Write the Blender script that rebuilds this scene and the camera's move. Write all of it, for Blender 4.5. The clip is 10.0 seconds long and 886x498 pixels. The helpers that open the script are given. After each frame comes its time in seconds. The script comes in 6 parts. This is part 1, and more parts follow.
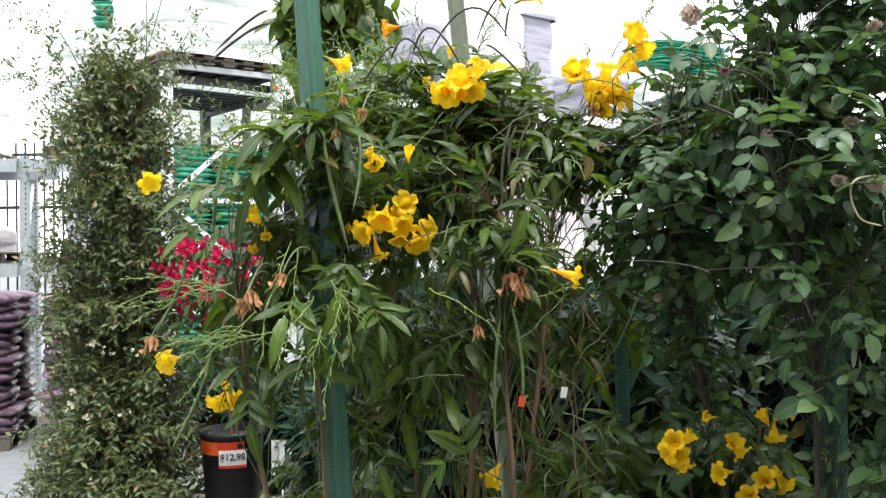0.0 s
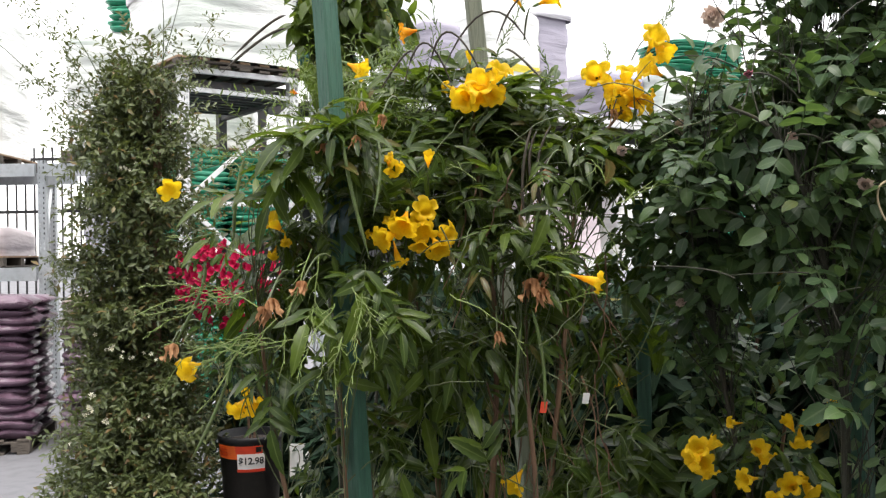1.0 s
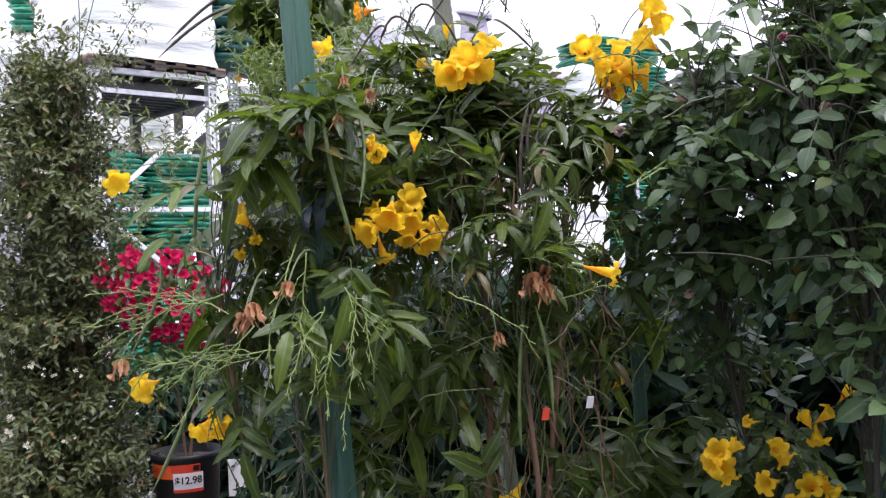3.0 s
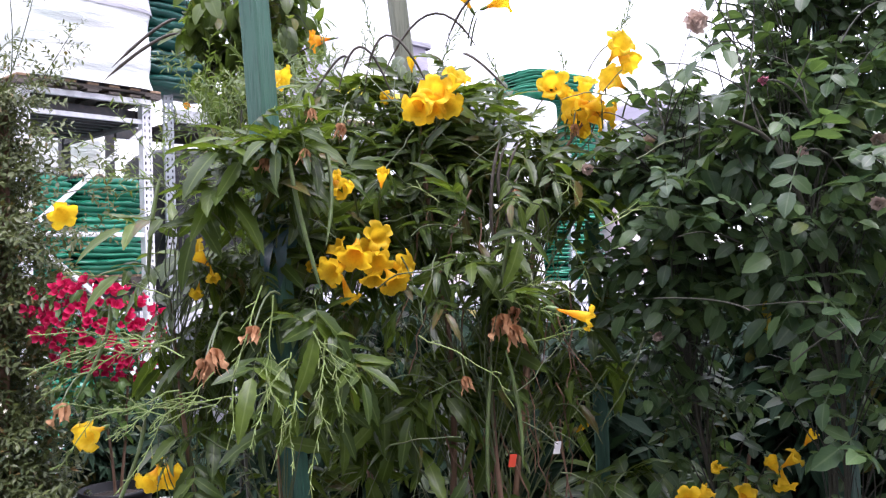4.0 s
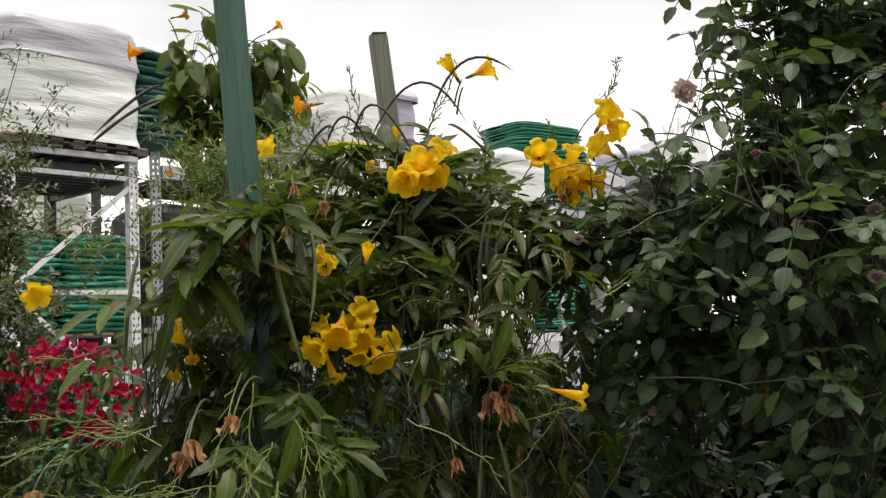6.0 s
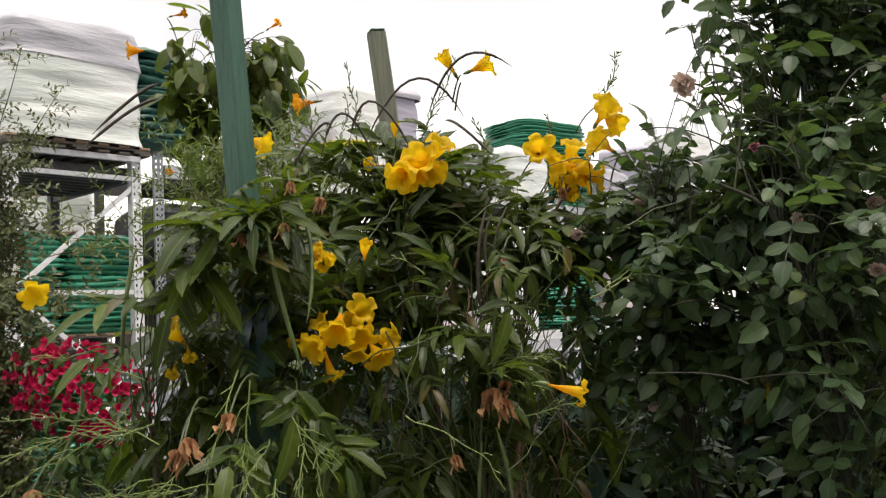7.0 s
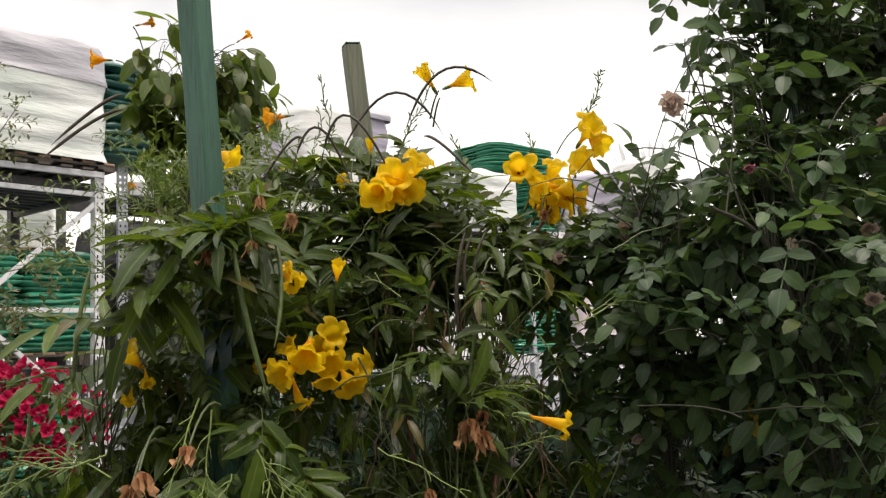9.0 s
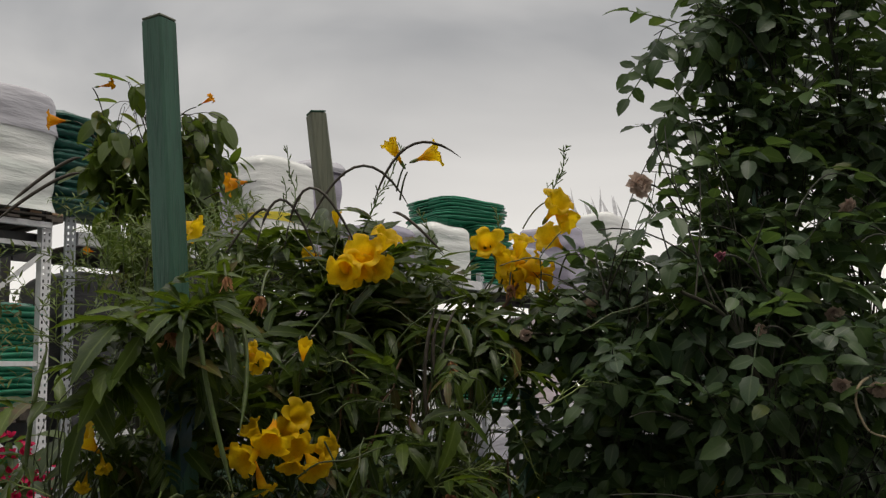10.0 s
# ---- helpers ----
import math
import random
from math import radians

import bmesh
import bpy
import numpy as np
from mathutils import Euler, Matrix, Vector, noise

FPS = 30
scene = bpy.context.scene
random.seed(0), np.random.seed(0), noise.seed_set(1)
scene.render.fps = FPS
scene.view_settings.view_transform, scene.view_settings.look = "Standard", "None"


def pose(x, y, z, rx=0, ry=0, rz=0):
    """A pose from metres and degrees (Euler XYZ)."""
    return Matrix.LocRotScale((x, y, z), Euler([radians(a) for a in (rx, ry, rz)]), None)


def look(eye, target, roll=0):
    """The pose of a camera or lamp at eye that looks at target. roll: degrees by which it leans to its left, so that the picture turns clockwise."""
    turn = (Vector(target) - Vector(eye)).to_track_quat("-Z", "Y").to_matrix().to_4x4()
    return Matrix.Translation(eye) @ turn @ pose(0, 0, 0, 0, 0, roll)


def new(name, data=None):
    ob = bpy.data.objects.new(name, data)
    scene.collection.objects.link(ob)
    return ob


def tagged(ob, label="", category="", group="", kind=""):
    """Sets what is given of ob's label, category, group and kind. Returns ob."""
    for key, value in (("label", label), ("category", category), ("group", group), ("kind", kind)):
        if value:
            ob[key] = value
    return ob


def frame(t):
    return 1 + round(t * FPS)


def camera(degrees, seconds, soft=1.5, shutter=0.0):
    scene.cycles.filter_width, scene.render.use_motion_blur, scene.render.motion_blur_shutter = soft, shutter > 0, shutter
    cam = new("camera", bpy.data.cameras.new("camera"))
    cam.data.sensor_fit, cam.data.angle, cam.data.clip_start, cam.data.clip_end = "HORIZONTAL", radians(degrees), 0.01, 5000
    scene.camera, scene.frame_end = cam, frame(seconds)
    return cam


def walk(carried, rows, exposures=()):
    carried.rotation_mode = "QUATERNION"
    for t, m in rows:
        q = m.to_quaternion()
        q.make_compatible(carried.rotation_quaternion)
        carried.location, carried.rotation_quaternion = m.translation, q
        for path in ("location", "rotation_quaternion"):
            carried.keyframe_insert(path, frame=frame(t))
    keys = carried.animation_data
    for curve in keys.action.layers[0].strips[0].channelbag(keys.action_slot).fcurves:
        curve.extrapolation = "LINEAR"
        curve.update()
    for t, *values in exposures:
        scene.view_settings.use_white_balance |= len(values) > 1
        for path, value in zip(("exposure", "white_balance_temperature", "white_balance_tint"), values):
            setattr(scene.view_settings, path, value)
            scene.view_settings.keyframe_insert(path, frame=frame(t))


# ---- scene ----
cam = camera(51.6, 10.0, soft=1.3)
PATH = [
    (0, (0.003, -0.107, 1.502), (-0.004, 1.893, 1.506), -0.7),
    (0.5, (-0.002, -0.1, 1.505), (-0.041, 1.9, 1.509), -0.9),
    (1, (-0.005, -0.099, 1.509), (-0.045, 1.901, 1.516), -1.0),
    (1.5, (-0.019, -0.089, 1.505), (0.001, 1.911, 1.504), -1.2),
    (2, (-0.069, -0.066, 1.502), (0.01, 1.932, 1.495), -1.7),
    (2.2, (-0.077, -0.04, 1.497), (0.004, 1.959, 1.502), -1.9),
    (3.5, (-0.133, 0.085, 1.506), (0.079, 2.073, 1.513), -2.6),
    (4, (-0.15, 0.102, 1.52), (0.139, 2.08, 1.579), -2.0),
    (4.5, (-0.143, 0.12, 1.548), (0.175, 2.09, 1.684), -1.7),
    (5, (-0.145, 0.129, 1.553), (0.176, 2.096, 1.719), -1.9),
    (5.5, (-0.145, 0.131, 1.555), (0.177, 2.097, 1.723), -2.3),
    (7, (-0.134, 0.137, 1.552), (0.174, 2.107, 1.715), -3.0),
    (7.5, (-0.142, 0.14, 1.551), (0.194, 2.105, 1.716), -2.7),
    (8, (-0.17, 0.153, 1.554), (0.225, 2.107, 1.718), -2.7),
    (8.5, (-0.17, 0.174, 1.551), (0.245, 2.123, 1.722), -2.8),
    (9, (-0.137, 0.198, 1.557), (0.243, 2.15, 1.765), -2.3),
    (9.5, (-0.151, 0.199, 1.587), (0.279, 2.132, 1.871), -2.5),
    (10, (-0.155, 0.209, 1.594), (0.329, 2.124, 1.907), -2.1),
]
EXPOSURES = [
    (0.0, 1.76, 6300, 4), (0.5, 1.41, 6550, 10), (1.0, 1.38, 6600, 11), (1.5, 1.29, 6700, 13), (2.2, 1.41, 6500, 17), (3.5, 1.58, 5750, 27), (4.0, 1.73, 5900, 26), (4.5, 0.93, 6350, 20),
    (5.0, 0.52, 6700, 15), (5.5, 0.57, 6950, 13), (7.0, 0.76, 7000, 13), (8.0, 0.79, 7000, 13), (9.0, 0.8, 7100, 13), (9.5, 0.48, 7150, 12), (10.0, -0.27, 7000, 11),
]
walk(cam, [(t, look(eye, target, roll)) for t, eye, target, roll in PATH], EXPOSURES)

# ---- world, sun, exposure ----
world = bpy.data.worlds.new("overcast_sky")
scene.world = world
world.use_nodes = True
wn, wl = world.node_tree.nodes, world.node_tree.links
wn.clear()
w_out = wn.new("ShaderNodeOutputWorld")
w_bg = wn.new("ShaderNodeBackground")
w_sky = wn.new("ShaderNodeTexSky")
w_sky.sky_type = "NISHITA"
w_sky.sun_disc = False
w_sky.sun_elevation = radians(50)
w_sky.sun_rotation = radians(25)
w_tc = wn.new("ShaderNodeTexCoord")
w_sep = wn.new("ShaderNodeSeparateXYZ")
wl.new(w_tc.outputs["Generated"], w_sep.inputs[0])
w_map = wn.new("ShaderNodeMapping")
w_map.inputs["Scale"].default_value = (1.0, 1.0, 2.6)
w_map.inputs["Location"].default_value = (0.35, 0.2, 0.1)
wl.new(w_tc.outputs["Generated"], w_map.inputs[0])
w_noise = wn.new("ShaderNodeTexNoise")
w_noise.inputs["Scale"].default_value = 2.3
w_noise.inputs["Detail"].default_value = 5
w_noise.inputs["Roughness"].default_value = 0.45
w_noise.inputs["Distortion"].default_value = 0.4
wl.new(w_map.outputs[0], w_noise.inputs[0])
w_ramp = wn.new("ShaderNodeValToRGB")
w_ramp.color_ramp.elements[0].position = 0.36
w_ramp.color_ramp.elements[0].color = (3.15, 3.35, 3.6, 1)
w_ramp.color_ramp.elements[1].position = 0.68
w_ramp.color_ramp.elements[1].color = (7.2, 7.35, 7.5, 1)
w_side = wn.new("ShaderNodeMath")
w_side.operation = "MULTIPLY_ADD"
w_side.inputs[1].default_value = -0.28
wl.new(w_sep.outputs[0], w_side.inputs[0])
wl.new(w_noise.outputs["Fac"], w_side.inputs[2])
wl.new(w_side.outputs[0], w_ramp.inputs[0])
w_el = wn.new("ShaderNodeMapRange")
w_el.inputs["From Min"].default_value = 0.10
w_el.inputs["From Max"].default_value = 0.38
w_el.inputs["To Min"].default_value = 1.0
w_el.inputs["To Max"].default_value = 0.0
wl.new(w_sep.outputs[2], w_el.inputs[0])
w_hor = wn.new("ShaderNodeMix")
w_hor.data_type = "RGBA"
w_hor.inputs[7].default_value = (11.5, 11.4, 11.2, 1)
wl.new(w_el.outputs[0], w_hor.inputs[0])
wl.new(w_ramp.outputs[0], w_hor.inputs[6])
# overcast: brightest overhead
w_top = wn.new("ShaderNodeMapRange")
w_top.inputs["From Min"].default_value = 0.45
w_top.inputs["From Max"].default_value = 0.85
wl.new(w_sep.outputs[2], w_top.inputs[0])
w_zen = wn.new("ShaderNodeMix")
w_zen.data_type = "RGBA"
w_zen.inputs[7].default_value = (15.0, 15.0, 15.0, 1)
wl.new(w_top.outputs[0], w_zen.inputs[0])
wl.new(w_hor.outputs[2], w_zen.inputs[6])
w_mix = wn.new("ShaderNodeMix")
w_mix.data_type = "RGBA"
w_mix.inputs[0].default_value = 0.9
wl.new(w_sky.outputs[0], w_mix.inputs[6])
wl.new(w_zen.outputs[2], w_mix.inputs[7])
w_bg.inputs["Strength"].default_value = 0.1
wl.new(w_mix.outputs[2], w_bg.inputs[0])
wl.new(w_bg.outputs[0], w_out.inputs[0])

sun = new("sun", bpy.data.lights.new("sun", "SUN"))
sun.data.energy = 1.4
sun.data.angle = radians(20)
sun.data.color = (1.0, 0.96, 0.9)
sun.matrix_basis = look((2.2, -1.2, 9), (0.4, 1.4, 1.0))


# ---- materials ----
def node_mat(name):
    m = bpy.data.materials.new(name)
    m.use_nodes = True
    nt = m.node_tree
    return m, nt, nt.nodes["Principled BSDF"], nt.nodes["Material Output"]


def mixrgb(nt, fac, a, b, mode="MIX"):
    n = nt.nodes.new("ShaderNodeMix")
    n.data_type = "RGBA"
    n.blend_type = mode
    for socket, value in ((n.inputs[0], fac), (n.inputs[6], a), (n.inputs[7], b)):
        if isinstance(value, bpy.types.NodeSocket):
            nt.links.new(value, socket)
        elif isinstance(value, tuple):
            socket.default_value = (*value, 1)
        else:
            socket.default_value = value
    return n.outputs[2]


def fac_noise(nt, scale, detail=4, lo=0.35, hi=0.65, stretch=(1, 1, 1), coord="Object"):
    tc = nt.nodes.new("ShaderNodeTexCoord")
    mp = nt.nodes.new("ShaderNodeMapping")
    mp.inputs["Scale"].default_value = stretch
    nz = nt.nodes.new("ShaderNodeTexNoise")
    nz.inputs["Scale"].default_value = scale
    nz.inputs["Detail"].default_value = detail
    mr = nt.nodes.new("ShaderNodeMapRange")
    mr.inputs["From Min"].default_value, mr.inputs["From Max"].default_value = lo, hi
    nt.links.new(tc.outputs[coord], mp.inputs[0])
    nt.links.new(mp.outputs[0], nz.inputs[0])
    nt.links.new(nz.outputs["Fac"], mr.inputs[0])
    return mr.outputs[0]


def bump(nt, bsdf, height, strength, dist):
    b = nt.nodes.new("ShaderNodeBump")
    b.inputs["Strength"].default_value = strength
    b.inputs["Distance"].default_value = dist
    nt.links.new(height, b.inputs["Height"])
    nt.links.new(b.outputs[0], bsdf.inputs["Normal"])


def surface(name, a, b, dirt, rough=0.6, metal=0.0, big=1.5, small=40, stretch=(1, 1, 1), relief=0.3, dist=0.004, spec=0.5):
    """A worn surface: two colours mixed by a coarse noise, a dirt colour by a fine one, and a fine relief."""
    m, nt, p, _ = node_mat(name)
    n1 = fac_noise(nt, big, 4, stretch=stretch)
    n2 = fac_noise(nt, small, 5, 0.45, 0.75, stretch)
    c = mixrgb(nt, n1, a, b)
    half = nt.nodes.new("ShaderNodeMath")
    half.operation = "MULTIPLY"
    half.inputs[1].default_value = 0.6
    nt.links.new(n2, half.inputs[0])
    c = mixrgb(nt, half.outputs[0], c, dirt)
    nt.links.new(c, p.inputs["Base Color"])
    p.inputs["Roughness"].default_value = rough
    p.inputs["Metallic"].default_value = metal
    p.inputs["Specular IOR Level"].default_value = spec
    bump(nt, p, n2, relief, dist)
    return m


def leaf_material(name, dark, light, rib, rough=0.42, through_light=0.22, old=(0.16, 0.13, 0.03), old_share=0.05, few=1.0, spec=0.34):
    """Leaf blade: own tint for each leaf, paler midrib and side veins, light shining through."""
    m, nt, p, out = node_mat(name)
    geo = nt.nodes.new("ShaderNodeNewGeometry")
    info = nt.nodes.new("ShaderNodeObjectInfo")
    add = nt.nodes.new("ShaderNodeMath")
    add.operation = "ADD"
    nt.links.new(geo.outputs["Random Per Island"], add.inputs[0])
    nt.links.new(info.outputs["Random"], add.inputs[1])
    fr = nt.nodes.new("ShaderNodeMath")
    fr.operation = "FRACT"
    nt.links.new(add.outputs[0], fr.inputs[0])
    pw = nt.nodes.new("ShaderNodeMath")
    pw.operation = "POWER"
    pw.inputs[1].default_value = few
    nt.links.new(fr.outputs[0], pw.inputs[0])
    c = mixrgb(nt, pw.outputs[0], dark, light)
    gt = nt.nodes.new("ShaderNodeMath")
    gt.operation = "GREATER_THAN"
    gt.inputs[1].default_value = 1 - old_share
    nt.links.new(fr.outputs[0], gt.inputs[0])
    c = mixrgb(nt, gt.outputs[0], c, old)
    blotch = fac_noise(nt, 55, 3, 0.3, 0.8)
    c = mixrgb(nt, blotch, c, tuple((v * 0.75 + d * (few - 1)) / few for v, d in zip(light, dark)))
    uv = nt.nodes.new("ShaderNodeUVMap")
    sep = nt.nodes.new("ShaderNodeSeparateXYZ")
    nt.links.new(uv.outputs[0], sep.inputs[0])
    off = nt.nodes.new("ShaderNodeMath")
    off.operation = "SUBTRACT"
    off.inputs[1].default_value = 0.5
    nt.links.new(sep.outputs[0], off.inputs[0])
    ab = nt.nodes.new("ShaderNodeMath")
    ab.operation = "ABSOLUTE"
    nt.links.new(off.outputs[0], ab.inputs[0])
    mid = nt.nodes.new("ShaderNodeMapRange")
    for key, value in (("From Min", 0.02), ("From Max", 0.07), ("To Min", 1.0), ("To Max", 0.0)):
        mid.inputs[key].default_value = value
    nt.links.new(ab.outputs[0], mid.inputs[0])
    slant = nt.nodes.new("ShaderNodeMath")
    slant.operation = "MULTIPLY_ADD"
    slant.inputs[1].default_value = -0.55
    nt.links.new(ab.outputs[0], slant.inputs[0])
    nt.links.new(sep.outputs[1], slant.inputs[2])
    saw = nt.nodes.new("ShaderNodeMath")
    saw.operation = "MULTIPLY"
    saw.inputs[1].default_value = 50
    nt.links.new(slant.outputs[0], saw.inputs[0])
    sine = nt.nodes.new("ShaderNodeMath")
    sine.operation = "SINE"
    nt.links.new(saw.outputs[0], sine.inputs[0])
    vein = nt.nodes.new("ShaderNodeMapRange")
    for key, value in (("From Min", 0.8), ("From Max", 1.0), ("To Min", 0.0), ("To Max", 0.14)):
        vein.inputs[key].default_value = value
    nt.links.new(sine.outputs[0], vein.inputs[0])
    mx = nt.nodes.new("ShaderNodeMath")
    mx.operation = "MAXIMUM"
    nt.links.new(mid.outputs[0], mx.inputs[0])
    nt.links.new(vein.outputs[0], mx.inputs[1])
    ribfac = nt.nodes.new("ShaderNodeMath")
    ribfac.operation = "MULTIPLY"
    ribfac.inputs[1].default_value = 0.55
    nt.links.new(mx.outputs[0], ribfac.inputs[0])
    c = mixrgb(nt, ribfac.outputs[0], c, rib)
    nt.links.new(c, p.inputs["Base Color"])
    p.inputs["Roughness"].default_value = rough
    p.inputs["Specular IOR Level"].default_value = spec
    bump(nt, p, sine.outputs[0], 0.06, 0.001)
    tr = nt.nodes.new("ShaderNodeBsdfTranslucent")
    warm = mixrgb(nt, 0.5, c, tuple(min(1, v * s) for v, s in zip(light, (2.2, 2.2, 0.9))))
    nt.links.new(warm, tr.inputs[0])
    ms = nt.nodes.new("ShaderNodeMixShader")
    ms.inputs[0].default_value = through_light
    nt.links.new(p.outputs[0], ms.inputs[1])
    nt.links.new(tr.outputs[0], ms.inputs[2])
    nt.links.new(ms.outputs[0], out.inputs[0])
    return m


def petal_material(name, inner, outer, through_light=0.3, rough=0.5, streak=(0.3, 0.08, 0.0)):
    """Petal: one colour deep in the throat, another at the rim, fine streaks along it."""
    m, nt, p, out = node_mat(name)
    uv = nt.nodes.new("ShaderNodeUVMap")
    sep = nt.nodes.new("ShaderNodeSeparateXYZ")
    nt.links.new(uv.outputs[0], sep.inputs[0])
    mr = nt.nodes.new("ShaderNodeMapRange")
    mr.inputs["From Min"].default_value, mr.inputs["From Max"].default_value = 0.35, 0.72
    nt.links.new(sep.outputs[1], mr.inputs[0])
    c = mixrgb(nt, mr.outputs[0], inner, outer)
    info = nt.nodes.new("ShaderNodeObjectInfo")
    c = mixrgb(nt, info.outputs["Random"], c, tuple(v * 0.82 for v in outer))
    st = fac_noise(nt, 260, 2, 0.5, 0.85)
    sh = nt.nodes.new("ShaderNodeMath")
    sh.operation = "MULTIPLY"
    sh.inputs[1].default_value = 0.25
    nt.links.new(st, sh.inputs[0])
    c = mixrgb(nt, sh.outputs[0], c, streak)
    nt.links.new(c, p.inputs["Base Color"])
    p.inputs["Roughness"].default_value = rough
    p.inputs["Specular IOR Level"].default_value = 0.25
    bump(nt, p, st, 0.2, 0.001)
    tr = nt.nodes.new("ShaderNodeBsdfTranslucent")
    nt.links.new(c, tr.inputs[0])
    ms = nt.nodes.new("ShaderNodeMixShader")
    ms.inputs[0].default_value = through_light
    nt.links.new(p.outputs[0], ms.inputs[1])
    nt.links.new(tr.outputs[0], ms.inputs[2])
    nt.links.new(ms.outputs[0], out.inputs[0])
    return m


def film_material(name, base, shade, rough=0.28, bands=(0.8, 0.8, 6), mark=None, depth=0.25):
    """Stretch film or bag plastic: drawn folds across, their shade and soft glints put into the colour, goods that show
    through in places.
    """
    m, nt, p, out = node_mat(name)
    n1 = fac_noise(nt, 1.6, 6, 0.3, 0.7, bands)
    n2 = fac_noise(nt, 4.5, 5, 0.35, 0.7, (bands[0] * 1.4, bands[1] * 1.4, bands[2] * 0.8))
    c = mixrgb(nt, n1, base, shade)
    if mark:
        c = mixrgb(nt, fac_noise(nt, 1.1, 3, 0.52, 0.72, (1, 1, 2.2)), c, mark)
        # brighter streaks: glints painted onto the film
        c = mixrgb(nt, fac_noise(nt, 5, 5, 0.62, 0.74, (bands[0], bands[1], bands[2] * 1.5)), c, tuple(min(0.9, v * 1.15) for v in base))
    info = nt.nodes.new("ShaderNodeObjectInfo")
    c = mixrgb(nt, info.outputs["Random"], c, tuple(v * 0.8 for v in base))
    nt.links.new(c, p.inputs["Base Color"])
    p.inputs["Roughness"].default_value = rough
    bump(nt, p, n2, depth, 0.02)
    return m


M_BUSH = leaf_material("bush_leaf", (0.012, 0.029, 0.007), (0.105, 0.158, 0.020), (0.16, 0.21, 0.06), 0.36, 0.30, (0.10, 0.055, 0.022), 0.03, 2.8, 0.26)
M_BUSH_YOUNG = leaf_material("young_leaf", (0.05, 0.088, 0.018), (0.115, 0.165, 0.034), (0.2, 0.28, 0.1), 0.42, 0.3)
M_ROSE = leaf_material("rose_leaf", (0.015, 0.041, 0.020), (0.104, 0.172, 0.059), (0.12, 0.16, 0.08), 0.42, 0.28, (0.12, 0.14, 0.03), 0.02, 2.2, 0.36)
M_VINE = leaf_material("vine_leaf", (0.024, 0.050, 0.011), (0.10, 0.15, 0.026), (0.12, 0.17, 0.05), 0.38, 0.45)
# leaf colour far below real foliage: deep shade behind the flowers is painted in
M_SHRUB = leaf_material("shaded_shrub_leaf", (0.007, 0.019, 0.012), (0.024, 0.048, 0.026), (0.035, 0.06, 0.032), 0.6, 0.12, few=1.6, spec=0.08)
M_JASMINE = leaf_material("jasmine_leaf", (0.019, 0.040, 0.017), (0.108, 0.128, 0.044), (0.16, 0.2, 0.08), 0.42, 0.22, (0.2, 0.1, 0.04), 0.06)
M_BOUG = leaf_material("bougainvillea_leaf", (0.035, 0.075, 0.02), (0.08, 0.15, 0.03), (0.14, 0.2, 0.07), 0.4)
M_YELLOW_LEAF = leaf_material("yellowed_leaf", (0.5, 0.32, 0.03), (0.62, 0.42, 0.06), (0.5, 0.3, 0.08), 0.5, 0.3)
M_PETAL = petal_material("yellow_petal", (0.88, 0.42, 0.010), (0.95, 0.65, 0.018), 0.5)
M_PETAL_ORANGE = petal_material("orange_petal", (0.80, 0.24, 0.012), (0.88, 0.38, 0.010), 0.45)
M_DRIED = petal_material("dried_petal", (0.28, 0.12, 0.05), (0.52, 0.29, 0.15), 0.3, 0.8, (0.18, 0.07, 0.03))
M_ROSE_DRIED = petal_material("dried_rose_petal", (0.42, 0.29, 0.22), (0.66, 0.52, 0.44), 0.2, 0.8, (0.2, 0.1, 0.06))
M_ROSE_PINK = petal_material("pink_rose_petal", (0.4, 0.08, 0.15), (0.55, 0.2, 0.27), 0.2, 0.7, (0.2, 0.05, 0.08))
M_BRACT = petal_material("magenta_bract", (0.40, 0.006, 0.05), (0.54, 0.014, 0.085), 0.3, 0.55, (0.3, 0.0, 0.04))
M_WHITE_FLOWER = petal_material("cream_petal", (0.7, 0.65, 0.35), (0.8, 0.78, 0.62), 0.25, 0.6, (0.5, 0.45, 0.25))
M_CALYX = surface("green_calyx", (0.09, 0.15, 0.04), (0.13, 0.2, 0.05), (0.06, 0.08, 0.03), 0.5)
M_SPRAY = surface("spray_stem", (0.15, 0.22, 0.05), (0.24, 0.32, 0.09), (0.14, 0.13, 0.05), 0.5, small=90)
M_CALYX_DRY = surface("dry_stem", (0.42, 0.34, 0.22), (0.5, 0.42, 0.28), (0.3, 0.22, 0.14), 0.7)
M_STEM = surface("green_stem", (0.045, 0.070, 0.022), (0.085, 0.115, 0.036), (0.07, 0.055, 0.03), 0.5, small=90)
M_STEM_DARK = surface("dark_stem", (0.018, 0.022, 0.012), (0.032, 0.030, 0.016), (0.02, 0.016, 0.012), 0.7, small=90)
M_POD = surface("green_pod", (0.07, 0.11, 0.03), (0.10, 0.15, 0.04), (0.06, 0.05, 0.03), 0.45, small=70)
M_POD_DARK = surface("ripe_pod", (0.035, 0.03, 0.022), (0.06, 0.045, 0.03), (0.02, 0.02, 0.015), 0.5, small=70)
M_BARK = surface("brown_bark", (0.13, 0.075, 0.045), (0.19, 0.11, 0.065), (0.06, 0.04, 0.025), 0.85, big=6, small=60, stretch=(1, 1, 0.2), relief=0.8)
M_STAKE = surface("green_stain_wood", (0.028, 0.095, 0.062), (0.050, 0.135, 0.094), (0.015, 0.054, 0.038), 0.62, big=5, small=70, stretch=(3, 3, 0.25), relief=0.6, dist=0.002)
M_STAKE_GREY = surface("weathered_green_wood", (0.13, 0.15, 0.11), (0.19, 0.20, 0.15), (0.09, 0.10, 0.075), 0.8, big=5, small=70, stretch=(3, 3, 0.25), relief=0.6, dist=0.002)
